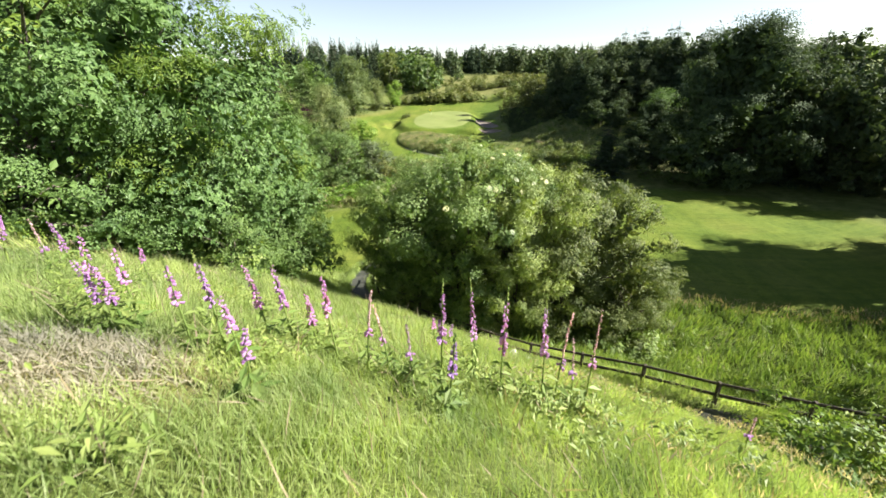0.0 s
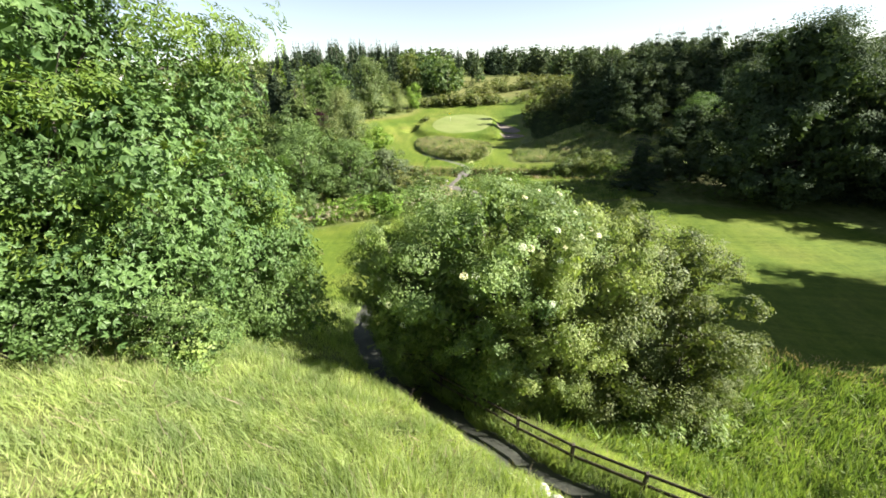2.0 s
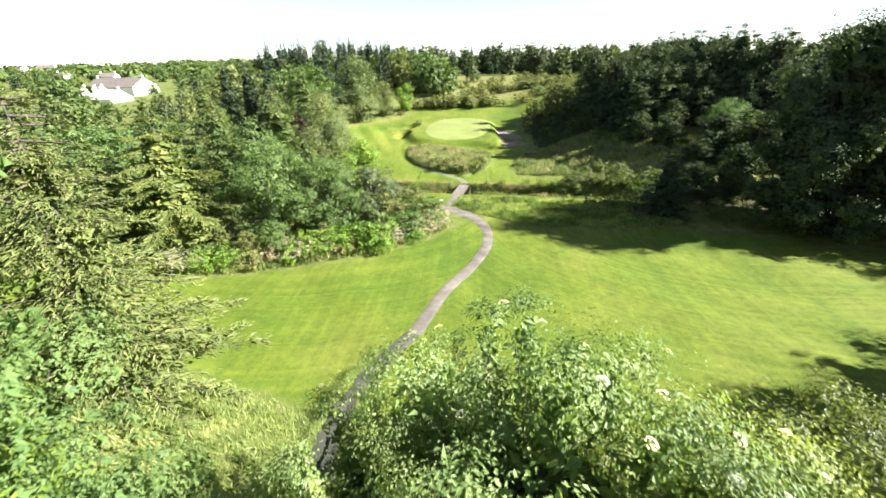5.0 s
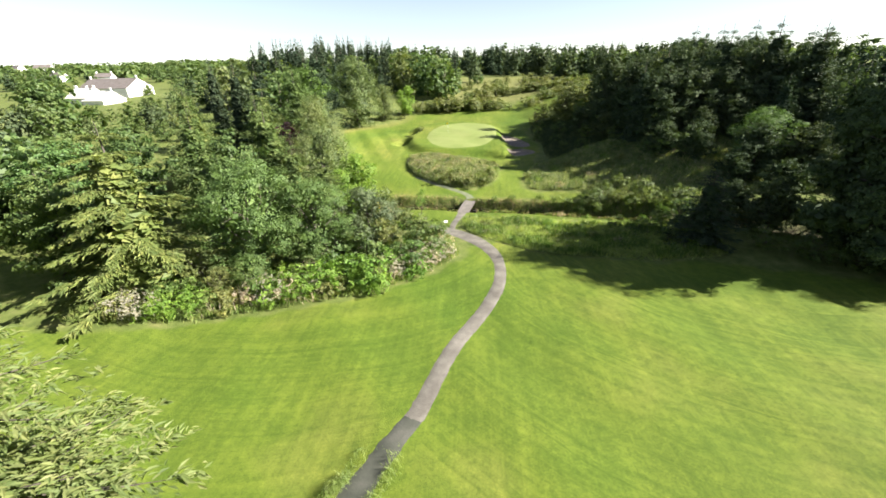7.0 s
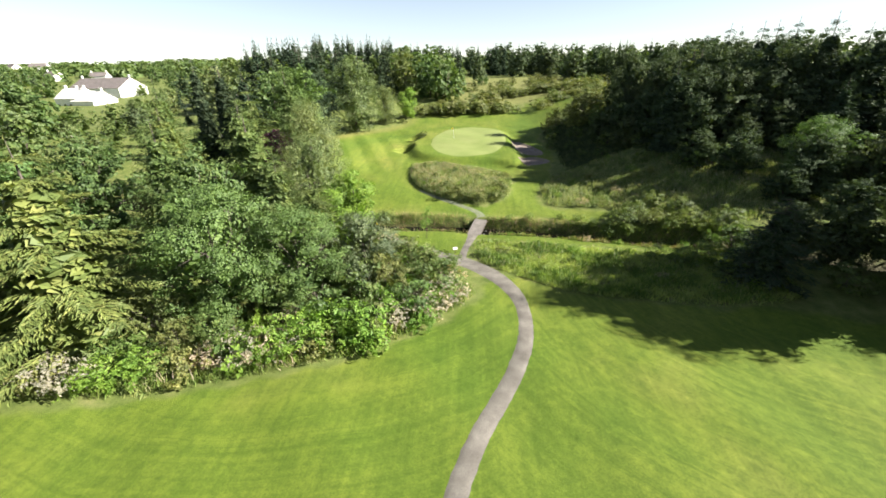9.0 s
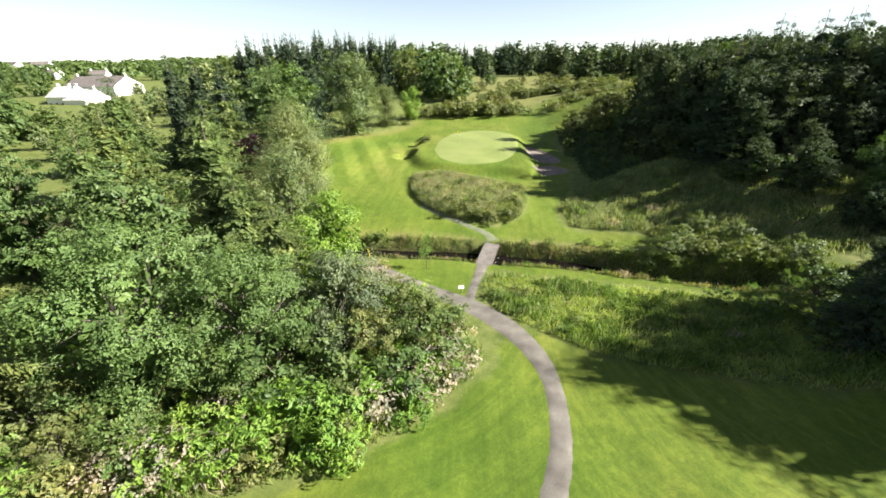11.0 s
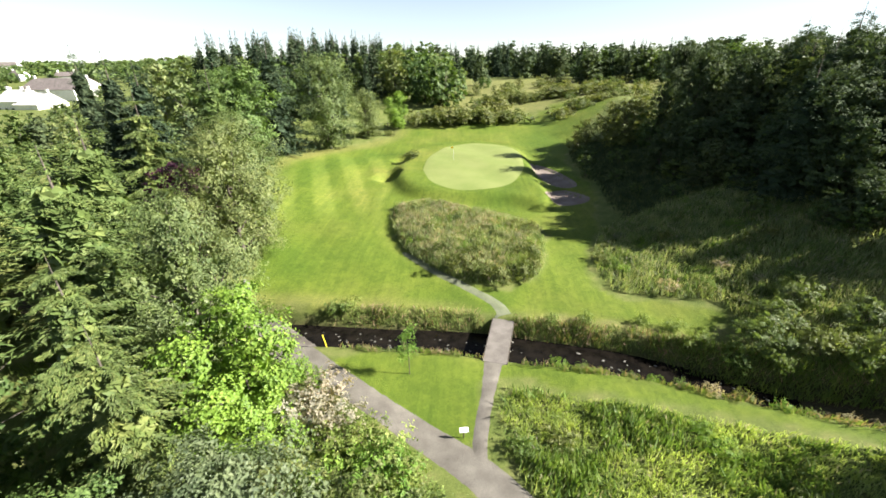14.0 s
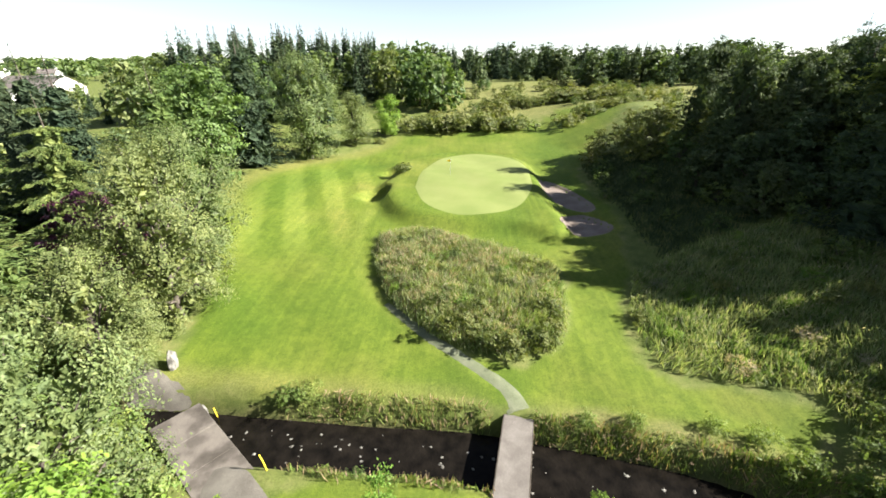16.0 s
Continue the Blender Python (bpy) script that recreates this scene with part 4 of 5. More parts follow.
# ---- grass ----
def grass(name, box_, density, height, width, material, label, where, seed, lean=0.35, lift=0.0):
    """Blades over a stretch of ground: box_ x0, x1, y0, y1; where(x, y) thins them, 0 to 1."""
    rng = np.random.default_rng(seed)
    x0, x1, y0, y1 = box_
    n = int((x1 - x0) * (y1 - y0) * density)
    x, y = rng.uniform(x0, x1, n), rng.uniform(y0, y1, n)
    tuft = 0.5 + 0.5 * np.sin(x * 2.1 + 1.7 * np.sin(y * 1.3)) * np.sin(y * 2.6 + 1.4 * np.sin(x * 1.1))
    rim = np.minimum(np.minimum(x - x0, x1 - x), np.minimum(y - y0, y1 - y))
    keep = rng.random(n) < where(x, y) * (0.35 + 0.65 * tuft) * sstep(0, min(2.0, 0.12 * (x1 - x0)), rim)
    x, y, tuft = x[keep], y[keep], tuft[keep]
    h = height * rng.uniform(0.55, 1.25, len(x)) * (0.7 + 0.5 * tuft)
    z = land(x, y) + h * 0.42 + lift
    wind = np.stack([0.3 * np.sin(x * 0.9 + y * 0.6), 0.3 * np.cos(y * 0.8 - x * 0.4), np.ones(len(x))], 1)
    along = wind + rng.normal(size=(len(x), 3)) * (lean, lean, 0.05)
    v, f = leaf_quads(np.stack([x, y, z], 1), rng.normal(size=(len(x), 3)) * (1, 1, 0.3), along, h, width * rng.uniform(0.7, 1.4, len(x)), 0.3)
    return tagged(new(name, mesh_from(name, v, f, material)), label, "grass", kind="stuff")


def off_path(x, y):
    d, _ = to_line(x, y, HILL_PATH)
    return sstep(0.65, 0.85, d)


def slope(x, y):
    return off_path(x, y) * (1 - sstep(20, 24, y)) * (1 - 0.95 * (1 - sstep(0.5, 1.4, np.hypot((x + 1.7) / 1.3, (y - 3.2) / 0.9))))


grass("long_grass", (-14, 18, -4, 11), 60, 0.5, 0.026, M_GRS, "long bright green meadow grass on the slope", lambda x, y: slope(x, y) * (1 - sstep(-8, -6, x) * (1 - sstep(8, 10, x)) * sstep(-0.5, 1.0, y)), 20)
grass("long_grass", (-7, 9, 0, 7.8), 1450, 0.36, 0.0075, M_GRS, "long bright green meadow grass on the slope", slope, 21)
grass("long_grass", (-7, 9, 6.5, 16), 900, 0.38, 0.010, M_GRS, "long bright green meadow grass on the slope", slope, 19)
grass("long_grass", (-12, 14, 6, 22), 150, 0.42, 0.016, M_GRS, "long bright green meadow grass on the slope", slope, 22)
grass("path_verge", (-8, 15, 2, 34), 420, 0.62, 0.018, M_GRS, "tall grass leaning over the path's edge", lambda x, y: (lambda d: sstep(0.5, 0.62, d) * (1 - sstep(0.9, 1.4, d)))(to_line(x, y, HILL_PATH)[0]), 27)
grass("straw_grass", (-9, 12, -1, 15), 18, 0.62, 0.012, M_STR, "pale dry seed heads among the meadow grass", slope, 23)
grass("seed_heads", (1.5, 10, 2.0, 8.0), 110, 0.13, 0.014, M_PNK, "pinkish seed heads of meadow grass on the slope", lambda x, y: slope(x, y) * sstep(2.0, 5.0, x + 0.25 * (y - 4)) * sstep(0.25, 0.6, 0.5 + 0.5 * np.sin(x * 1.1 + y * 0.4) * np.sin(y * 1.3 - x * 0.3)), 28, 0.5, 0.42)
grass("seed_heads", (9, 34, 12, 28), 45, 0.28, 0.03, M_STR, "pale seed heads along the edge of the mown grass", lambda x, y: off_path(x, y) * sstep(0.1, 0.4, -inside(x, y, FAIR[0])) * (1 - sstep(1.2, 2.6, -inside(x, y, FAIR[0]))), 29, 0.4, 0.6)
grass("dry_grass", (-4, 0.6, 1.6, 4.8), 1500, 0.22, 0.014, M_PNK, "flattened dry straw patch on the slope", lambda x, y: 1 - sstep(0.6, 1.3, np.hypot((x + 1.7) / 1.3, (y - 3.2) / 0.9)), 24, 0.9)
grass("meadow_grass", (2, 38, 6, 30), 130, 0.8, 0.05, M_NET, "tall rank green grass and weeds below the fence",
      lambda x, y: off_path(x, y) * sstep(0.2, 1.0, -inside(x, y, FAIR[0])) * sstep(17.5, 19.5, x * 0.72 + y * 0.95), 25)
grass("meadow_grass", (-18, 7, 16, 32), 110, 0.45, 0.04, M_GRS, "rank green grass at the foot of the slope", lambda x, y: off_path(x, y) * sstep(0.0, 0.8, -inside(x, y, FAIR[0])), 26)
for k, (o, dens) in enumerate(((ROUGH_MID, 150), (ROUGH_RIGHT, 85), (ROUGH_NEAR, 150))):
    bx = (o[:, 0].min(), o[:, 0].max(), o[:, 1].min(), o[:, 1].max())
    grass("rough_grass", bx, dens, (0.8, 0.8, 0.45)[k], 0.055, (M_RGH, M_RGH, M_GRS)[k], "unmown tussocky rough grass in yellow and green", lambda x, y, o=o: sstep(0.0, 0.4, inside(x, y, o)), 30 + k)
    grass("rough_seed_heads", bx, (22, 14, 6)[k], 0.3, 0.05, M_PNK, "pale tan seed heads over the rough grass", lambda x, y, o=o: sstep(0.3, 0.8, inside(x, y, o)) * sstep(0.3, 0.7, 0.5 + 0.5 * np.sin(x * 0.9 + 2) * np.sin(y * 0.7)), 35 + k, 0.5, 0.5)
    if k == 0:
        grass("rough_straw", bx, 75, 0.7, 0.05, M_STR, "tan dead grass standing in the rough", lambda x, y, o=o: sstep(0.2, 0.8, inside(x, y, o)) * (0.25 + 0.75 * sstep(-2, 6, y - 88 - 0.9 * (x + 2))), 45)
    grass("rough_weeds", bx, dens * (0.35, 0.35, 0.55)[k], 0.75, 0.09, M_NET, "green weeds standing in the rough grass", lambda x, y, o=o: sstep(0.2, 0.8, inside(x, y, o)) * sstep(0.45, 0.6, 0.5 + 0.5 * np.sin(x * 0.7) * np.sin(y * 0.9 + 1)), 40 + k)


def banks(x, y):
    d, _ = to_line(x, y, STREAM)
    cross = np.minimum(np.hypot((x - 0.3) / 1.3, np.maximum(np.abs(y - 75.2) - 3, 0)), 1)
    _, near_i = to_line(x, y, STREAM)
    lush = np.where(y > STREAM[near_i, 1], 0.55, 0.2) + 0.45 * sstep(-0.2, 0.5, np.sin(x * 1.3 + 0.8 * np.sin(y * 0.9)) + 0.5 * np.sin(x * 3.1 + y))
    return lush * sstep(1.5, 1.8, d) * (1 - sstep(2.3, 2.9, d)) * sstep(0.8, 1.0, cross) * sstep(2.0, 2.6, np.abs((x + 15.5) * 0.62 + (y - 74.4) * 0.78))


grass("bank_grass", (-13, 26, 62, 79), 230, 0.45, 0.045, M_NET, "lush green plants along the stream banks", banks, 50)
grass("bank_grass", (9, 30, 58, 76), 170, 0.65, 0.06, M_NET, "tall green plants crowding over the stream", lambda x, y: (lambda d, i: sstep(0.75, 1.1, d) * (1 - sstep(2.3, 3.0, d)) * sstep(10, 14, x) * (y > STREAM[i, 1]))(*to_line(x, y, STREAM)), 55)
grass("bank_grass", (-13, 26, 62, 79), 80, 0.6, 0.04, M_STR, "dry brown grass along the stream banks", banks, 51)
grass("verge_stalks", (-30, 2, 43, 72), 14, 1.0, 0.05, M_PNK, "pale dead stalks along the wood's edge", lambda x, y: sstep(-0.2, 0.6, inside(x, y, SHRUBS)) * (1 - sstep(3, 5, inside(x, y, SHRUBS))) * sstep(0.4, 0.7, 0.5 + 0.5 * np.sin(x * 0.8 + y * 0.5)), 54)
grass("verge_grass", (-30, 2, 43, 72), 80, 0.6, 0.06, M_NET, "rank green weeds along the wood's edge", lambda x, y: sstep(-0.2, 0.6, inside(x, y, SHRUBS)) * (1 - sstep(3, 5, inside(x, y, SHRUBS))), 52)
# weeds in M_DRK: the bank's shade is put into their colour
grass("bank_rough", (14, 46, 78, 125), 60, 0.6, 0.09, M_DRK, "green weeds on the shaded bank, their colour darkened for the shade", lambda x, y: sstep(0.3, 1.2, -inside(x, y, FAIR[1])) * sstep(0, 1, -inside(x, y, ROUGH_RIGHT)), 53)

# ---- trees and bushes ----
plant("ash", -10.6, 12.6, 15.0)
plant("sycamore", -7.8, 13.7, 9.4, 0.92)
plant("sycamore", -6.3, 17.3, 6.6, 0.8)
plant("fine", -7.2, 10.4, 5.2, 1.0)
plant("fine", -5.2, 12.6, 4.2, 0.9)
plant("elder", 2.5, 18.3, 9.3, 1.02)
plant("elder", 4.7, 17.2, 8.6, 0.82)
# extra bush behind the main elder, added to throw shade on the path
plant("elder", 0.9, 22.2, 6.9, 0.85)
plant("elder", -0.6, 18.7, 7.7, 0.74)
plant("hawthorn", 7.8, 18.6, 9.5, 0.92)
plant("hawthorn", 10.3, 18.4, 6.4, 0.9)
for x, y, h in ((-9.4, 7.8, 3.6), (-10.9, 7.0, 4.5)):
    plant("thorn", x, y, h, 1.1, "undergrowth below the ash")
plant("larch", -13.9, 27.0, 13.0, 1.12)
plant("broad_b", -15.5, 20.5, 13.0, 1.2)
for kind, x, y, h, w in (("spruce", -26.0, 49.2, 13.6, 1.3), ("fine", -18.5, 52.5, 10.5, 1), ("fine", -13.6, 55, 8.4, 1), ("yew", -9.8, 58.4, 6.6, 1), ("spruce", -14.3, 61.2, 9.6, 0.95),
                         ("spruce", -18.8, 64.8, 10.5, 0.95), ("bright", -12.2, 65.2, 8.6, 1), ("birch", -17.0, 69.6, 12.0, 0.85), ("broad_a", -22.5, 59, 11.5, 1), ("pine", -29, 64, 13.2, 1), ("pine", -24.5, 71.5, 13.8, 1.25)):
    plant(kind, x, y, h, w, "trees along the wood's edge")
for kind, x, y, h, w in (("birch", -22.6, 84.5, 12.6, 1), ("birch", -22.8, 78.6, 9.2, 1), ("birch", -25, 91.5, 12.2, 1), ("pine", -29, 79, 14.5, 1.15), ("copper", -28, 86, 8.5, 1), ("pine", -34, 72, 14.5, 1.1),
                         ("pine", -31.5, 100, 15.5, 1.1), ("broad_b", -34.5, 111, 14.5, 1), ("birch", -27.5, 128, 16, 1.15), ("fir", -34, 122, 18, 1.1), ("fir", -38, 131, 19, 1.1), ("broad_a", -33, 50, 9.5, 1.1),
                         ("broad_b", -38, 57, 10, 1.1), ("broad_a", -37, 64, 11, 1), ("pine", -41, 82, 15, 1.1), ("fir", -36, 95, 16.5, 1), ("fir", -41, 97.5, 16.5, 1.1), ("spruce", -33, 90, 14, 0.9), ("fir", -47, 100.5, 16.8, 0.8), ("birch", -22.5, 138, 9.5, 1.1), ("bright", -17.5, 147, 8, 1)):
    plant(kind, x, y, h, w, "trees along the wood's edge")
# (44, 27), (50, 20), (34, 9.5), (58, 43): unseen, added to cast shadows into view
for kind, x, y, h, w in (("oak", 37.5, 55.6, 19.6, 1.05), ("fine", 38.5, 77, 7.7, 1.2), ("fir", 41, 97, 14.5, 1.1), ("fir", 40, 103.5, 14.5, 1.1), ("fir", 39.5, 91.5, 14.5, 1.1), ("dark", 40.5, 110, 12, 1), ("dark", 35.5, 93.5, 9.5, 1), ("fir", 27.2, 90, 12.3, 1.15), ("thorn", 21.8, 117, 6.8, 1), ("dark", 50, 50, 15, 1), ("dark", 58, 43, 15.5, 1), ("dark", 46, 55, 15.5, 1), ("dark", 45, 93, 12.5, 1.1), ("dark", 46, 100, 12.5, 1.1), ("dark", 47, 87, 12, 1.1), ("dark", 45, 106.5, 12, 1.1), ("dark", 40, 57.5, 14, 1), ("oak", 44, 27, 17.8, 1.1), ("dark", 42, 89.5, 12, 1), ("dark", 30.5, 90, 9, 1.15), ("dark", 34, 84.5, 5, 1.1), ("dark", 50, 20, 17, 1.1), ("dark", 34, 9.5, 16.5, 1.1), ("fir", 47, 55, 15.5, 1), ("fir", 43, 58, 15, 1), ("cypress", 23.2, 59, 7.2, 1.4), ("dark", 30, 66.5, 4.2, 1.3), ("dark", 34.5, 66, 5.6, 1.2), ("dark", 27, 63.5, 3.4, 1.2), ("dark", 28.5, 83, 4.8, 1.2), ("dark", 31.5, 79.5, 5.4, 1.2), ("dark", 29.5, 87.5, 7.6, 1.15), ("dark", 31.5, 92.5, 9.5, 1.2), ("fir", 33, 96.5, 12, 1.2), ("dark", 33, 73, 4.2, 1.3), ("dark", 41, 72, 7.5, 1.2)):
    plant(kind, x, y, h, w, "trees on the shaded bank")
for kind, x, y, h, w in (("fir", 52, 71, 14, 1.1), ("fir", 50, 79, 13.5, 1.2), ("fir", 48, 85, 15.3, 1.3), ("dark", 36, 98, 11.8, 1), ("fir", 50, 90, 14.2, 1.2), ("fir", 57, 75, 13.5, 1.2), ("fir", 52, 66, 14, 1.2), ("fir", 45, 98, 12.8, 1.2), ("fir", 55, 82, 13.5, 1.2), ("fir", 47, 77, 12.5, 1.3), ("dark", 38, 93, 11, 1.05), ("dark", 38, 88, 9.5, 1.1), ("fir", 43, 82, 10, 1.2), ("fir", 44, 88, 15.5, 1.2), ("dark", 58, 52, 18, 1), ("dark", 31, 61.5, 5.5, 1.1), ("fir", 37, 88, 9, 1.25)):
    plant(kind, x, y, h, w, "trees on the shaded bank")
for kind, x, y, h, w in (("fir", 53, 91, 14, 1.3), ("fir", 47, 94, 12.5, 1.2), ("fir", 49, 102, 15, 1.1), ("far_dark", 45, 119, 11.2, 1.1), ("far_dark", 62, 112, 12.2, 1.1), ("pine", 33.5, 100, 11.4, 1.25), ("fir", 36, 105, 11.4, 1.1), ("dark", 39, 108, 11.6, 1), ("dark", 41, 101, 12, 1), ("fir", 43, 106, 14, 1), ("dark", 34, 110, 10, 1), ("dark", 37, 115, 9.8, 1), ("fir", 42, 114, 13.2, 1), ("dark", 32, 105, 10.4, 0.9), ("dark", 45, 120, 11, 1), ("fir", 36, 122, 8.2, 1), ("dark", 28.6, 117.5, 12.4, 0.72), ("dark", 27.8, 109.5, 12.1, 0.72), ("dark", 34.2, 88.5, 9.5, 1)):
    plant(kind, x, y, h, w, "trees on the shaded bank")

for kind, x, y, h in (("thorn", 16.2, 122, 3.4), ("thorn", 18.6, 125.5, 4.2), ("thorn", 21, 122.5, 4.2), ("thorn", 23, 126.5, 5.2), ("thorn", 25.5, 123.5, 5.4), ("thorn", 28, 126.5, 5.4), ("thorn", 30.5, 122, 5.6), ("bush", 26, 118, 4.2), ("thorn", 22, 117.5, 3.2),
                      ("thorn", 28.5, 115, 5.2), ("thorn", 31.5, 111, 6.0), ("thorn", 27.5, 110, 4.6), ("bush", 24, 113, 3.2)):
    plant(kind, x, y, h, 1.1, "thorn thicket on the shaded bank")
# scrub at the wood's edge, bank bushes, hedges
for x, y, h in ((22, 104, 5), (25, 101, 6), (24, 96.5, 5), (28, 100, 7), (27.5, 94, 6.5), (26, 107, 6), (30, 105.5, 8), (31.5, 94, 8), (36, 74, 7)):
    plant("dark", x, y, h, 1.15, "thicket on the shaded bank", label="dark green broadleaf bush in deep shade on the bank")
rs = np.random.default_rng(3)
for i, (f, kinds, hs) in enumerate(((1.5, ("bramble", "fern", "fern", "blossom", "bramble", "gorse"), (1.2, 2.3)), (3.4, ("bush", "bramble", "fern", "blossom", "thorn"), (1.5, 2.6)), (6.5, ("thorn", "bush", "broad_a"), (3.0, 4.8)))):
    edge = outline([(-29, 43.5), (-24, 44), (-18.5, 45.2), (-9.3, 48.2), (-4.9, 51.2), (-0.6, 56.5), (-1.6, 60.5), (-4.2, 63.6), (-8, 66.8), (-12, 71.4), (-17.5, 71.5), (-40, 72), (-60, 60), (-60, 44)], (1.5, 2.3, 4.4)[i])
    c = np.array([-18.0, 58.0])
    for q in edge:
        if q[0] < -26 or (q[1] > 69.5 and q[0] < -13):
            continue
        p = q + unit(c - q) * (f + rs.uniform(-0.3, 0.6)) + rs.normal(size=2) * 0.35
        plant(str(rs.choice(kinds)), float(p[0]), float(p[1]), float(rs.uniform(*hs)), 1.05, "scrub at the wood's edge")
for kind, x, y, h in (("bush", -4.2, 57.5, 3.2), ("thorn", -5.6, 60, 4.0), ("thorn", -7.2, 56, 4.2), ("bush", -3.0, 59.6, 2.6), ("blossom", -2.4, 56.4, 1.9), ("blossom", -3.8, 54.6, 2.0), ("fern", -8.0, 51.3, 2.3), ("fern", -9.6, 50.8, 2.6), ("fern", -11.0, 50.5, 2.5),
                      ("fern", -12.4, 50.0, 2.3), ("blossom", -6.6, 52.4, 2.0), ("bush", -5.4, 54.4, 2.8), ("blossom", -13.8, 48.6, 1.8), ("bramble", -15.4, 48.6, 2.2), ("thorn", -9.0, 60.5, 4.4)):
    plant(kind, x, y, h, 1.1, "scrub at the wood's edge")
for x, y, h in ((-19.6, 74.2, 2.2), (-21, 72.6, 3), (-17.2, 71.4, 2.4), (-23.5, 76, 3), (-20.5, 70, 4)):
    plant("bramble", x, y, h, 1.1, "scrub at the wood's edge")
for x, y, h in ((16.6, 73.4, 2.1), (18.4, 75.2, 2.1), (21.2, 77.2, 1.9), (20.2, 72.4, 1.8), (23.2, 74.4, 2.0), (22.8, 71.0, 2.2), (19.2, 72.4, 1.6), (25.8, 69.4, 2.4)):
    plant("willow", x, y, h, 1.0, "bushes beside the stream")
for x, y, h in ((16.8, 64.2, 1.4), (18.6, 62.2, 1.7), (20.8, 63.2, 2.0), (22.6, 60.8, 2.2), (20.2, 59.4, 1.5), (23.5, 64.2, 2.6), (28.5, 57.8, 2.4), (31.5, 55.8, 2.6), (33.5, 53.8, 2.2)):
    plant("bush", x, y, h, 1.1, "bushes under the trees")
for x, y, h in ((12.2, 75.6, 1.1), (13.6, 74.2, 1.2), (10.4, 76.4, 0.9), (15.2, 72.6, 1.2), (-12.4, 78.0, 1.2), (-11.2, 78.1, 1.1), (4.2, 76.9, 0.8), (6.6, 76.8, 0.9), (-9.2, 73.9, 0.6), (-7.6, 74.1, 0.7), (10.6, 70.9, 0.6), (9.2, 71.6, 0.6), (15.2, 73.4, 1.0), (17.2, 72.0, 1.2), (12.6, 74.0, 0.9), (20.6, 71.0, 1.6), (23.4, 70.0, 1.8)):
    plant("bramble", x, y, h, 0.9, "plants on the stream bank")
for x, y, h in ((0.4, 81.7, 1.5), (2.6, 82.2, 1.4), (-2.6, 83.4, 1.6), (-4.2, 86, 1.0), (-1.2, 85.2, 1.1), (3.6, 85.4, 1.2), (1.0, 88.5, 0.9), (-6.0, 91, 1.0), (-3.0, 93.5, 1.0), (-8.2, 96.2, 1.0), (2.8, 91.5, 1.0), (-5.4, 98, 0.8)):
    plant("gorse", x, y, h, 1.0, "bushes in the rough")
tr = np.random.default_rng(17)
for o, count in ((ROUGH_MID, 34), (ROUGH_RIGHT, 40), (ROUGH_NEAR, 22)):
    for _ in range(count):
        x, y = float(tr.uniform(o[:, 0].min(), min(o[:, 0].max(), 24))), float(tr.uniform(o[:, 1].min(), o[:, 1].max()))
        if float(inside(np.array([x]), np.array([y]), o)[0]) > 0.7:
            plant(("bramble", "gorse", "fern", "blossom")[int(tr.integers(0, 4))], x, y, float(tr.uniform(0.5, 0.95)), 1.1, "tussocks in the rough")
for x, y, h in ((14.6, 109, 1.4), (15.6, 113.4, 1.6), (16.4, 117.2, 2.2), (17.8, 105.5, 1.5), (19.5, 110.4, 2.2), (22.5, 101, 2.4), (20.5, 96, 1.6), (18.2, 100.4, 1.2), (25.5, 94, 2.4), (24, 88, 2), (27, 84, 2.2), (30, 82, 3)):
    plant("bush", x, y, h, 1.1, "bushes on the shaded bank")
for i in range(11):
    plant("gorse", -14 + i * 2.3 + float(rs.uniform(-0.5, 0.5)), 151 + float(rs.uniform(-1, 1)), float(rs.uniform(2.8, 4.6)), 1.25, "hedge beyond the green")
for i in range(16):
    plant("gorse", 4 + i * 2.4 + float(rs.uniform(-0.8, 0.8)), 177 + float(rs.uniform(-3, 3)), float(rs.uniform(2.2, 4.2)), 1.1, "hedge beyond the green")
for i in range(12):
    plant("gorse", 19 + i * 1.6 + float(rs.uniform(-0.6, 0.6)), 150 + i * 1.0 + float(rs.uniform(-2, 2)), float(rs.uniform(1.4, 3.0)), 1.1, "hedge beyond the green")
for i in range(60):
    x, y = float(rs.uniform(-14, 62)), float(rs.uniform(160, 232))
    plant(("gorse", "thorn", "gorse", "bush")[i % 4], x, y, float(rs.uniform(1.6, 4.0)), 1.15, "scrub on the far field")
for x, y, h in ((-18.5, 140.5, 1.3), (-21, 140, 1.2), (-24, 138.5, 1.4), (-11.0, 118.6, 1.3)):
    plant("gorse", x, y, h, 1.0, "bushes beyond the green")
for x, y, h in ((6.4, 18.4, 1.9), (8.2, 17.0, 1.7), (9.6, 18.2, 2.3), (2.6, 18.6, 1.6), (11.5, 18.0, 2.0), (10.2, 16.8, 1.5), (3.8, 17.6, 1.8), (8.3, 5.6, 1.3), (9.6, 5.3, 1.6), (10.6, 6.2, 1.5), (8.9, 6.9, 1.0), (13.2, 12.5, 1.3), (12.6, 9.2, 1.2), (14.6, 10.5, 1.6), (-5.4, 12.6, 1.6)):
    plant("bramble", x, y, h, 1.0, "undergrowth beside the fence")


# ---- woods further off ----
def wood(kinds, n, spot, hs, group, seed):
    r = np.random.default_rng(seed)
    for _ in range(n):
        x, y = spot(r)
        h = float(r.uniform(*hs))
        if y > 80 and abs(x + 0.93 * (y - 42)) < 26:      # the view to the houses stays open
            h *= 0.55
        plant(str(r.choice(kinds)), float(x), float(y), h, float(r.uniform(0.95, 1.25)), group)


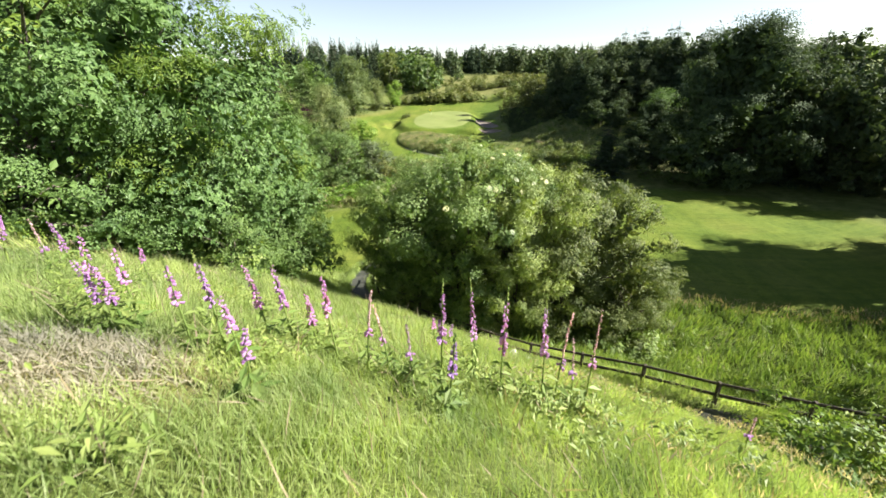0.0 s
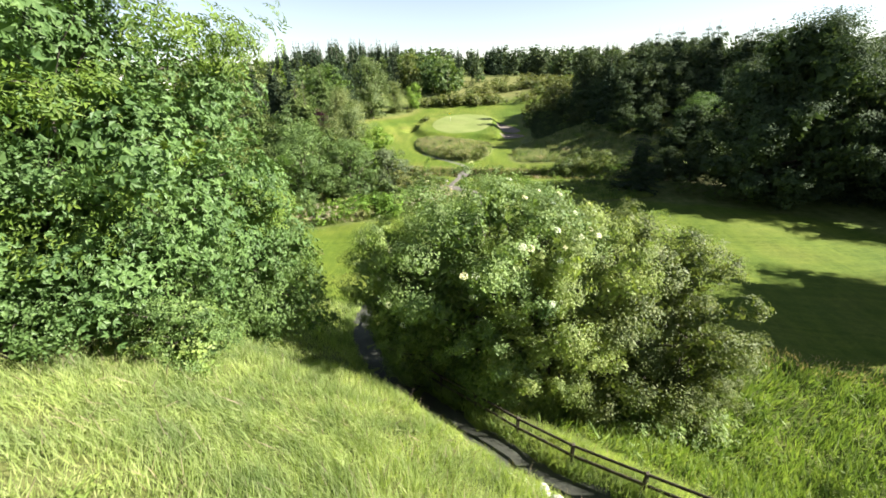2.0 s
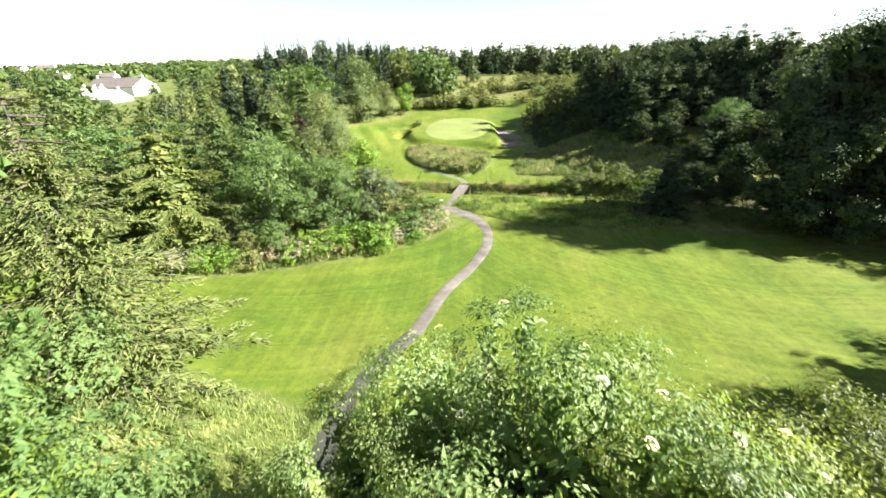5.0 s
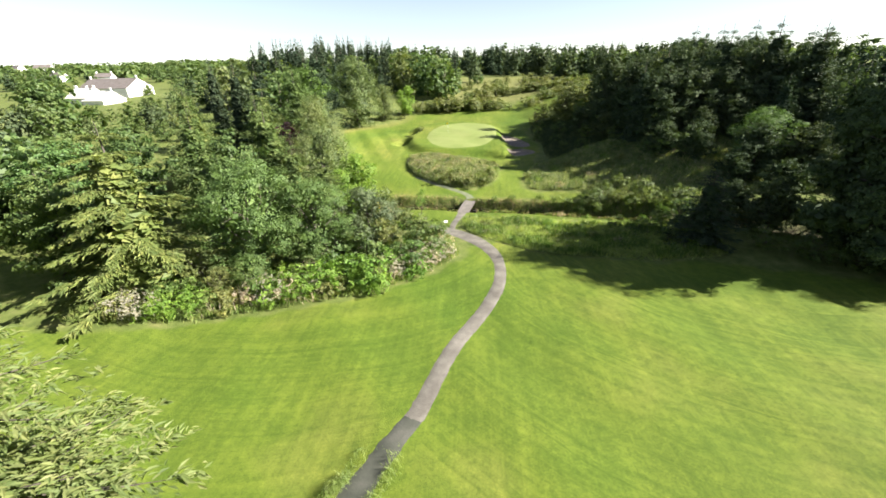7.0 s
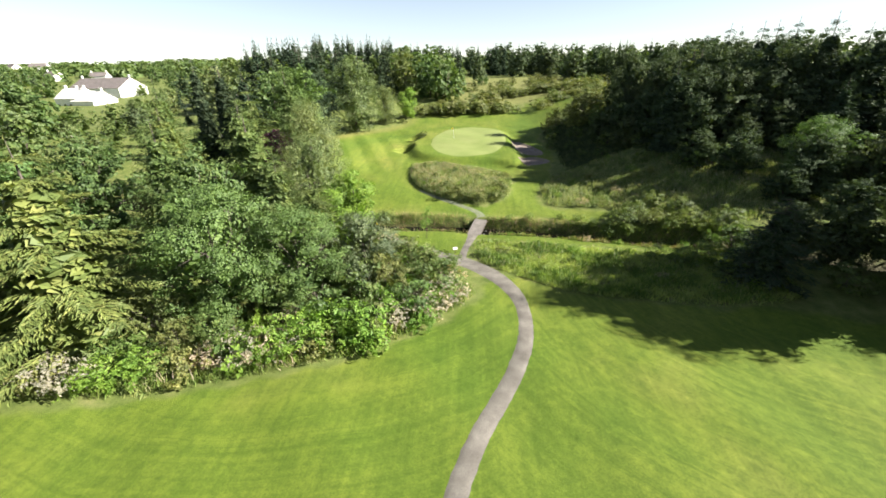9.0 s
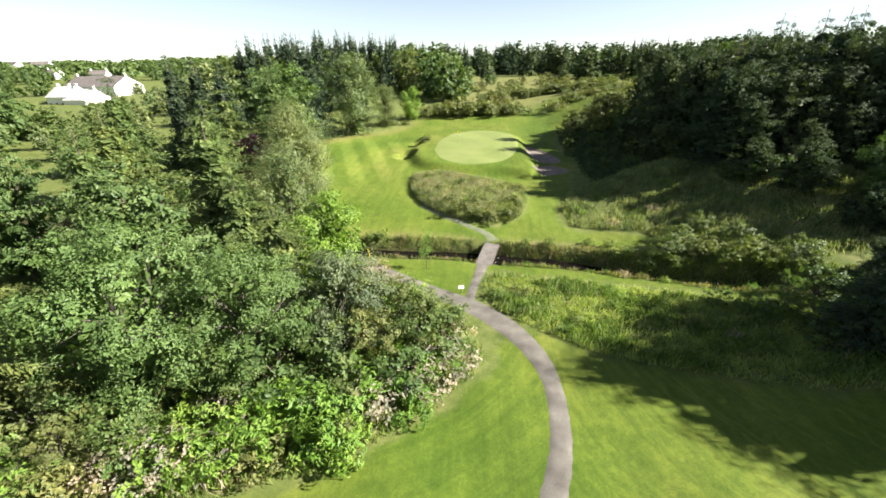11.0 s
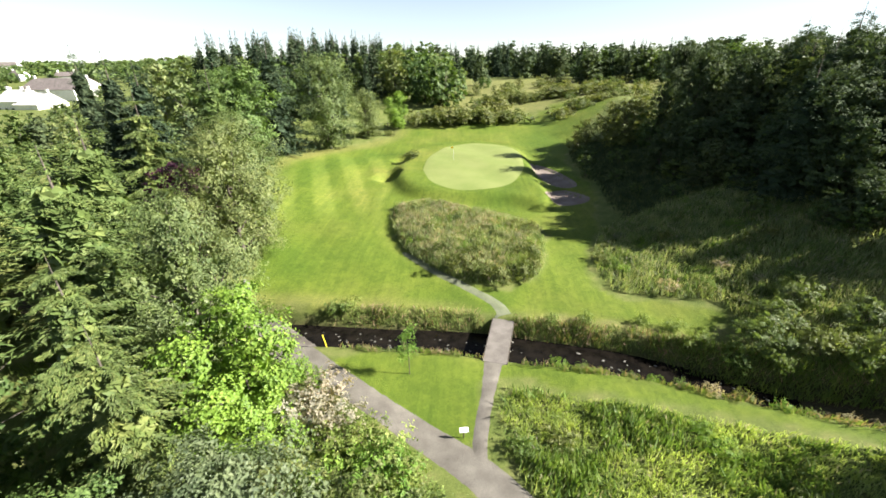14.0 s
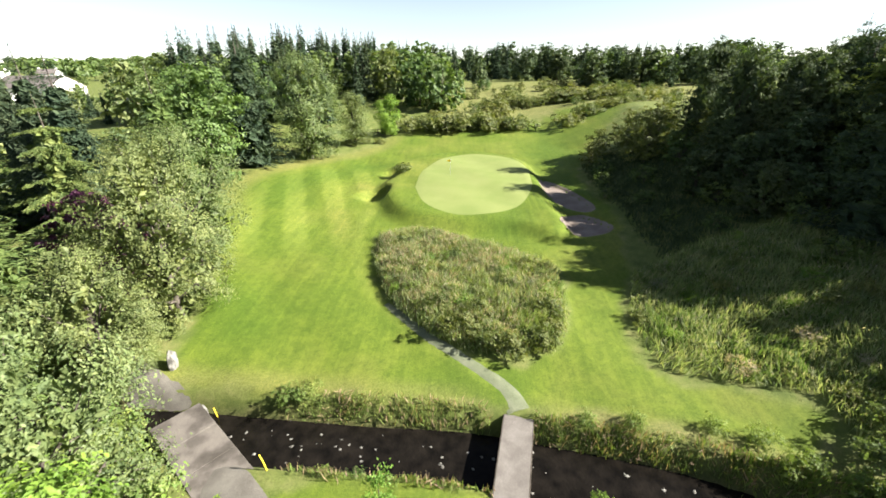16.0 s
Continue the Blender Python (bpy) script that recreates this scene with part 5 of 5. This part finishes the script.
LEFT = ("far_broad", "far_broad", "far_birch", "far_dark")
wood(LEFT, 70, lambda r: (r.uniform(-110, -42), r.uniform(38, 110)), (7, 9.5), "trees of the wood beyond the fairway", 61)
wood(LEFT + ("far_fir",), 55, lambda r: (r.uniform(-100, -42), r.uniform(110, 190)), (9, 13), "trees of the wood beyond the fairway", 62)
wood(("far_fir",), 90, lambda r: (r.uniform(-72, -30), r.uniform(150, 235)), (13.5, 18.5), "conifers of the plantation", 63)
wood(("far_broad", "far_birch", "far_broad"), 22, lambda r: (r.uniform(-36, -8), r.uniform(168, 225)), (9, 14), "trees beyond the green", 64)
wood(("far_fir", "far_fir", "far_dark"), 120, lambda r: (r.uniform(-50, 130), r.uniform(255, 320)), (12.5, 16), "conifers of the plantation", 65)
wood(("far_fir", "far_dark", "far_fir"), 55, lambda r: (r.uniform(56, 115), r.uniform(58, 122)), (10, 13), "trees on the shaded bank", 66)
wood(("far_dark", "far_broad"), 34, lambda r: (r.uniform(36, 110), r.uniform(222, 258)), (9, 13.5), "trees on the shaded bank", 67)
wood(("far_dark", "far_broad", "far_broad"), 90, lambda r: (r.uniform(-420, -110), r.uniform(215, 420)), (7, 11), "trees on the far rise", 68)


for kind, x, y, h, w in (("far_birch", -27, 214, 15, 0.75), ("far_broad", -17, 214, 15.5, 1.0), ("far_fir", -8, 216, 15, 1.1), ("far_broad", -24, 196, 9.5, 1.0), ("far_birch", -20.5, 190, 9, 0.9), ("far_dark", 3, 224, 12, 1.0)):
    plant(kind, x, y, h, w, "trees beyond the green")

# wooded ridges at the edge of sight
fr = np.random.default_rng(70)
lumps = 1000
lx, ly = fr.uniform(-900, 420, lumps), fr.uniform(340, 620, lumps)
lz = land(lx, ly)
lr_ = fr.uniform(4, 7.5, lumps)
per = 34
d = ball(fr, lumps * per)
d[:, 2] = np.abs(d[:, 2])
k = np.repeat(np.arange(lumps), per)
c = np.stack([lx[k] + d[:, 0] * lr_[k], ly[k] + d[:, 1] * lr_[k], lz[k] + d[:, 2] * lr_[k] * 1.3], 1)
v, f = leaf_quads(c, d + fr.normal(size=d.shape) * 0.3, fr.normal(size=d.shape), np.full(len(c), 4.2), np.full(len(c), 3.2))
tagged(new("far_woods", mesh_from("far_woods", v, f, M_OAK)), "far wooded ridges on the horizon", "woods", kind="stuff")


# ---- houses ----
def house(x, y, z, turn, length, depth, eave, ridge, label, roofing=None):
    ob = thing("house", label, "house", at=(x, y, z), turn=turn)
    bm = bmesh.new()
    hl, hd = length / 2, depth / 2
    v = [bm.verts.new(c) for c in ((-hl, -hd, 0), (hl, -hd, 0), (hl, hd, 0), (-hl, hd, 0), (-hl, -hd, eave), (hl, -hd, eave), (hl, hd, eave), (-hl, hd, eave), (-hl, 0, ridge), (hl, 0, ridge))]
    for f in ((0, 1, 5, 4), (2, 3, 7, 6), (1, 2, 6, 9, 5), (3, 0, 4, 8, 7)):
        bm.faces.new([v[i] for i in f])
    part("wall", bm, M_WALL, ob)
    for s in (-1, 1):
        bm = bmesh.new()
        n = math.hypot(hd + 0.3, ridge - eave)
        ang = math.atan2(ridge - eave, hd)
        box(bm, (length + 0.5, n, 0.16), (0, s * (hd + 0.25) / 2, (eave + ridge) / 2 + 0.06), Matrix.Rotation(-s * ang, 4, "X"), bevel=0.02)
        part("roof", bm, roofing or M_ROOF, ob)
    for cx in (-hl + 0.6, hl - 0.6):
        bm = bmesh.new()
        box(bm, (0.9, 0.7, 1.5), (cx, 0, ridge + 0.5), bevel=0.03)
        box(bm, (1.0, 0.8, 0.15), (cx, 0, ridge + 1.25), bevel=0.02)
        part("chimney", bm, M_WALL, ob)
    for i in range(max(2, int(length / 3.2))):
        for fl in (1.5, 4.0):
            if fl + 0.8 < eave:
                wx = -hl + 1.6 + i * 3.1
                bm = bmesh.new()
                box(bm, (1.3, 0.1, 1.4), (wx, -hd - 0.02, fl), bevel=0.02)
                win = part("window", bm, M_SIGN, ob)
                bm = bmesh.new()
                box(bm, (1.1, 0.06, 1.2), (wx, -hd - 0.06, fl))
                part("pane", bm, M_GLASS, win)
    return ob


house(-180.2, 238.2, -9.0, -8, 29, 16, 11.2, 15.5, "long white plastered house with a brown-grey slate roof behind trees")
house(-161.5, 206.8, -8.3, -8, 11, 11.5, 6.8, 10.5, "low white plastered cottage with a pale roof beside a long house", M_PALE)
house(-170.8, 209.0, -7.2, -8, 11, 11.5, 6.8, 10.5, "low white plastered cottage with a pale roof beside a long house", M_PALE)
house(-176.5, 213.5, -6.6, -8, 7, 8, 6.4, 9.6, "low white plastered cottage with a pale roof beside a long house", M_PALE)
house(-262, 330, ground_z(-262, 330) - 0.5, 10, 11, 7, 4.5, 7.0, "distant white house among trees")
house(-318, 352, ground_z(-318, 352) - 0.5, -10, 10, 7, 4.5, 7.0, "distant white house among trees")
house(-395, 420, ground_z(-395, 420), 15, 14, 8, 6.5, 9.5, "distant white house among trees")
house(-425, 424, ground_z(-425, 424), -20, 12, 8, 6.5, 9.5, "distant white house among trees")


# ---- foxgloves ----
def foxglove(rng, h, bloom, seedy):
    ob = thing("foxglove", "foxglove gone to seed with few purple bells" if seedy else "tall foxglove with a spike of pink-purple bells", "flower", "foxgloves on the slope")
    bend = rng.normal(size=2) * 0.08
    pts = [np.array([bend[0] * t * t, bend[1] * t * t, h * t]) for t in np.linspace(0, 1, 7)]
    pts[0][2] = -0.1
    v, f = tube(pts, [0.011, 0.011, 0.010, 0.009, 0.008, 0.006, 0.003], 6)
    under(new("stem", mesh_from("stem", v, f, M_NET, True)), ob)
    bells, buds = [], []
    n = 54
    for i in range(n):
        t = bloom + (0.99 - bloom) * i / n
        p = np.array([bend[0] * t * t, bend[1] * t * t, h * t])
        a = rng.uniform(0, 6.28)
        out = np.array([math.cos(a), math.sin(a), -0.55])
        k = 1 - 0.75 * (i / n)
        L = 0.046 * k
        if i / n > (0.15 if seedy else 0.78):
            buds.append(tube([p, p + out * (0.012, 0.012, -0.004) * 1.6], [0.007 + 0.007 * k, 0.003], 5))
        else:
            bells.append(tube([p + out * 0.008, p + out * L * 0.35, p + out * L, p + out * L * 1.12], [0.004, 0.008 * k + 0.003, 0.011 * k + 0.003, 0.015 * k + 0.003], 7))
    under(new("flower_spike", mesh_from("flower_spike", *join(bells), M_FOX, True)), ob)
    under(new("bud_spike", mesh_from("bud_spike", *join(buds), M_BUD if seedy else M_NET, True)), ob)
    m = 12
    a = rng.uniform(0, 6.28, m)
    tz = rng.uniform(0.02, 0.42, m)
    d = np.stack([np.cos(a), np.sin(a), rng.uniform(-0.2, 0.5, m)], 1)
    L = (0.30 - 0.35 * tz) * rng.uniform(0.8, 1.2, m)
    v, f = leaf_quads(np.stack([0 * a, 0 * a, tz * h], 1) + d * L[:, None] * 0.5, np.stack([0 * a, 0 * a, 0 * a + 1], 1) + d * 0.2, d, L, L * 0.36)
    under(new("foliage", mesh_from("foliage", v, f, M_NET)), ob)
    return ob


FOX = [foxglove(np.random.default_rng(80 + k), 1.25, (0.5, 0.55, 0.46, 0.52)[k], k == 3) for k in range(4)]
spots = [(-0.68, 4.23, 1.40), (-0.86, 3.98, 1.21), (-0.38, 4.75, 1.50), (-0.07, 4.74, 1.54), (0.51, 4.70, 1.58), (0.94, 4.49, 1.38), (1.51, 4.46, 1.17), (1.91, 4.26, 1.81), (2.42, 5.57, 1.92), (2.69, 4.68, 1.94),
         (3.22, 4.53, 1.98), (3.46, 4.77, 1.84), (3.86, 5.17, 1.55), (3.98, 5.01, 1.97), (-1.61, 4.05, 1.18), (-2.25, 4.46, 1.30), (-1.82, 4.46, 1.21), (-1.67, 3.94, 1.15), (0.17, 3.24, 0.91), (1.98, 3.86, 1.18),
         (-4.62, 6.61, 1.34), (-4.38, 6.05, 1.11), (-5.10, 6.05, 1.12), (0.10, 5.05, 1.25), (-0.22, 3.79, 1.05), (1.55, 8.4, 1.0), (1.9, 8.6, 0.9), (6.6, 5.0, 1.0), (-4.2, 7.6, 0.9)]
for k, (x, y, h) in enumerate(spots):
    seedy = 3 if (k in (5, 6, 11, 12, 13, 21, 27)) else k % 3
    m = Matrix.Translation((x, y, ground_z(x, y))) @ Matrix.Rotation(float(rs.uniform(0, 6.28)), 4, "Z") @ Matrix.Rotation(float(rs.normal() * 0.06), 4, "X") @ Matrix.Diagonal((1.15, 1.15, h / 1.25, 1))
    if k < 4:
        FOX[k].matrix_basis = m if k < 3 else Matrix.Translation((1.2, 4.6, ground_z(1.2, 4.6)))
        if k < 3:
            continue
    f = FOX[seedy].scale
    copy_thing(FOX[seedy], m @ Matrix.Diagonal((1 / f[0], 1 / f[1], 1 / f[2], 1)))

# broad weeds between the foxgloves
wr = np.random.default_rng(90)
n = 3400
wx, wy = wr.normal(0.6, 2.4, n), wr.normal(5.6, 1.5, n)
clump = wr.integers(0, 60, n)
cxy = np.vstack([np.stack([wr.uniform(-4.0, 6.0, 42), wr.uniform(2.0, 7.5, 42)], 1), np.array(spots)[wr.integers(0, 25, 18), :2]])
p = cxy[clump] + wr.normal(size=(n, 2)) * 0.13
d = np.column_stack([wr.normal(size=(n, 2)), wr.uniform(-0.3, 0.8, n)])
L = wr.uniform(0.06, 0.15, n)
v, f = leaf_quads(np.column_stack([p, land(p[:, 0], p[:, 1]) + wr.uniform(0.12, 0.55, n)]), d * 0.3 + (0, 0, 1), d, L, L * 0.38)
tagged(new("broad_weeds", mesh_from("broad_weeds", v, f, M_NET)), "broad-leaved green weeds among the meadow grass", "weeds", kind="stuff")


# white flower heads on the elder
def flower_head(rng, r):
    n = 60
    a, q = rng.uniform(0, 6.28, n), r * np.sqrt(rng.random(n))
    c = np.stack([q * np.cos(a), q * np.sin(a), 0.12 * r - q * q * 0.6 / r + rng.normal(size=n) * 0.006], 1)
    return leaf_quads(c, np.array([0, 0, 1.0]) + rng.normal(size=(n, 3)) * 0.3, rng.normal(size=(n, 3)), np.full(n, r * 0.32), np.full(n, r * 0.3))


elder = FIRST["elder"]
elder_crown = next(o for o in elder.children if o.name.startswith("crown"))
er = np.random.default_rng(91)
cv = np.empty(len(elder_crown.data.vertices) * 3, np.float32)
elder_crown.data.vertices.foreach_get("co", cv)
cv = cv.reshape(-1, 3)
top = cv[(np.hypot(cv[:, 0], cv[:, 1]) + cv[:, 2] * 0.55) > 5.0]
heads = mesh_from("flower_head", *flower_head(er, 0.115), M_WHT)
for bush, count in zip(sorted((o for o in scene.objects if o.name.startswith("elder_bush")), key=lambda o: o.name), (80, 70, 20, 30)):
    for q in top[er.choice(len(top), count, replace=False)]:
        ob = under(new("flower_head", heads), bush)
        out = Vector((q[0], q[1], 2.0 + q[2] * 0.2)).normalized()
        ob.matrix_basis = Matrix.Translation(Vector(q) + out * 0.14) @ out.to_track_quat("Z", "Y").to_matrix().to_4x4()
elder_crown["label"] = "small green leaves in clumps"


# ---- golf things and small things ----
def flagstick(x, y):
    ob = thing("golf_flag", "thin white flagstick with a small yellow flag in the putting green", "golf flag", at=(x, y, ground_z(x, y)))
    v, f = tube([(0, 0, -0.1), (0, 0, 1.1), (0, 0, 2.2)], [0.014, 0.013, 0.012], 8)
    under(new("pole", mesh_from("pole", v, f, M_SIGN, True)), ob)
    bm = bmesh.new()
    rows = [[bm.verts.new((-i * 0.09, 0.03 * math.sin(i * 1.3), 2.18 - j * 0.18 + 0.02 * i * (j - 1))) for j in range(3)] for i in range(6)]
    for a, b_ in zip(rows, rows[1:]):
        for j in range(2):
            bm.faces.new((a[j], b_[j], b_[j + 1], a[j + 1]))
    bmesh.ops.solidify(bm, geom=bm.faces[:], thickness=0.006)
    part("flag", bm, M_YEL, ob)


flagstick(-4.2, 116.9)


def marker(x, y, lean):
    ob = thing("marker_post", "thin yellow hazard post beside the stream", "post", "hazard posts", at=(x, y, ground_z(x, y)))
    v, f = tube([(0, 0, -0.2), (lean * 0.5, 0, 0.5), (lean, 0, 1.0), (lean, 0, 1.02)], [0.035, 0.035, 0.035, 0.02], 8)
    under(new("post", mesh_from("post", v, f, M_YEL, True)), ob)


marker(-16.6, 77.6, -0.12)
marker(-11.6, 73.4, -0.2)


def notice(x, y):
    ob = thing("notice_board", "small white notice board on a short post beside the path", "sign", at=(x, y, ground_z(x, y)), turn=8)
    bm = bmesh.new()
    box(bm, (0.06, 0.05, 0.7), (0, 0, 0.25), bevel=0.008)
    part("post", bm, M_WOOD, ob)
    bm = bmesh.new()
    box(bm, (0.46, 0.03, 0.26), (0, -0.045, 0.58), Matrix.Rotation(-0.5, 4, "X"), bevel=0.006)
    board = part("board", bm, M_SIGN, ob)
    return board


notice(-2.2, 65.9)


def boulder(rng, size, squash=(1, 1, 1)):
    bm = bmesh.new()
    bmesh.ops.create_icosphere(bm, subdivisions=2, radius=1)
    off = Vector(rng.uniform(-50, 50, 3))
    for v in bm.verts:
        k = 1 + 0.35 * noise.noise(v.co * 1.1 + off) + 0.12 * noise.noise(v.co * 3 + off)
        v.co = Vector((v.co.x * squash[0], v.co.y * squash[1], v.co.z * squash[2])) * k * size
    return bm


def rock(name, x, y, size, squash, label, group, seed, material=None, z=None):
    bm = boulder(np.random.default_rng(seed), size, squash)
    me = bpy.data.meshes.new(name)
    bm.to_mesh(me)
    bm.free()
    me.materials.append(material or M_ROCK)
    ob = new(name, me)
    ob.matrix_basis = pose(x, y, (ground_z(x, y) if z is None else z) + size * squash[2] * 0.3, 0, 0, seed * 37 % 360)
    return tagged(ob, label, "rock", group)


rock("standing_stone", -20.3, 79.9, 0.62, (0.6, 0.32, 1.55), "pale grey standing stone at the path's end", "", 7)
for k, (x, y, s) in enumerate(((3.5, 10.7, 0.14), (3.75, 10.2, 0.17), (3.2, 11.2, 0.12), (4.1, 9.9, 0.14), (2.9, 11.6, 0.11), (3.6, 10.45, 0.08), (3.35, 10.95, 0.09))):
    rock("pale_rock", x, y, s, (1.2, 1, 0.7), "pale rock lying beside the path", "rocks beside the path", 20 + k, M_PALE)
kr = np.random.default_rng(77)
for k in range(150):
    q = STREAM[int(kr.integers(92, 175))]
    rock("stream_stone", float(q[0] + kr.normal() * 0.7), float(q[1] + kr.normal() * 0.6), float(kr.uniform(0.03, 0.1)), (1.3, 1, 0.6), "grey stone in the shallow stream", "stones in the stream", 100 + k, None, -8.79)

# the sapling on the mown triangle
sp = thing("sapling", "thin young sapling with few leaves on mown grass", "tree", at=(-5.6, 70.9, ground_z(-5.6, 70.9)))
v, f = tube([(0, 0, -0.1), (0.02, 0, 1.2), (-0.04, 0.02, 2.4), (0.14, 0, 3.4)], [0.03, 0.025, 0.018, 0.006], 6)
under(new("trunk", mesh_from("trunk", v, f, M_BARK, True)), sp)
spr = np.random.default_rng(44)
cl = np.array([[-0.1, 0, 1.6], [0.3, 0.1, 1.9], [-0.45, 0, 1.9], [0.2, -0.25, 2.3], [-0.3, 0.2, 2.5], [0.15, 0, 3.1], [-0.35, -0.25, 1.5], [0.05, 0.1, 2.8], [0.2, 0.05, 3.35]])
c = cl[spr.integers(0, len(cl), 620)] + spr.normal(size=(620, 3)) * 0.17
v, f = leaf_quads(c, spr.normal(size=(620, 3)) + (0, 0, 1), spr.normal(size=(620, 3)) + (0, 0, -0.5), np.full(620, 0.12), np.full(620, 0.08))
under(new("crown", mesh_from("crown", v, f, M_BRI)), sp)

# rail fence at the far edge of the mown grass
ff = thing("rail_fence", "low brown wooden rail fence beyond the green", "fence", at=(-22, 146.5, 0))
prev = None
for i in range(5):
    q = Vector((1.9 * i, 1.0 * i, ground_z(-22 + 1.9 * i, 146.5 + 1.0 * i)))
    bm = bmesh.new()
    box(bm, (0.12, 0.12, 1.3), q + Vector((0, 0, 0.5)), bevel=0.01)
    part("post", bm, M_WOOD, ff)
    if prev is not None:
        for hgt in (0.45, 0.95):
            d = q - prev
            bm = bmesh.new()
            box(bm, (d.length, 0.06, 0.12), (q + prev) / 2 + Vector((0, 0, hgt)), d.to_track_quat("X", "Z").to_matrix().to_4x4(), bevel=0.01)
            part("rail", bm, M_WOOD, ff)
    prev = q

# low plants leaning over the stream's near bank
for k, i in enumerate(range(128, 186, 3)):
    q, q2 = STREAM[i], STREAM[i + 1]
    side = unit(np.array([q2[1] - q[1], -(q2[0] - q[0])]))
    p = q + side * float(rs.uniform(1.75, 2.15))
    plant(("fern", "bramble", "blossom", "gorse")[k % 4], float(p[0]), float(p[1]), float(rs.uniform(0.6, 1.0)), 0.9, "plants on the stream bank")
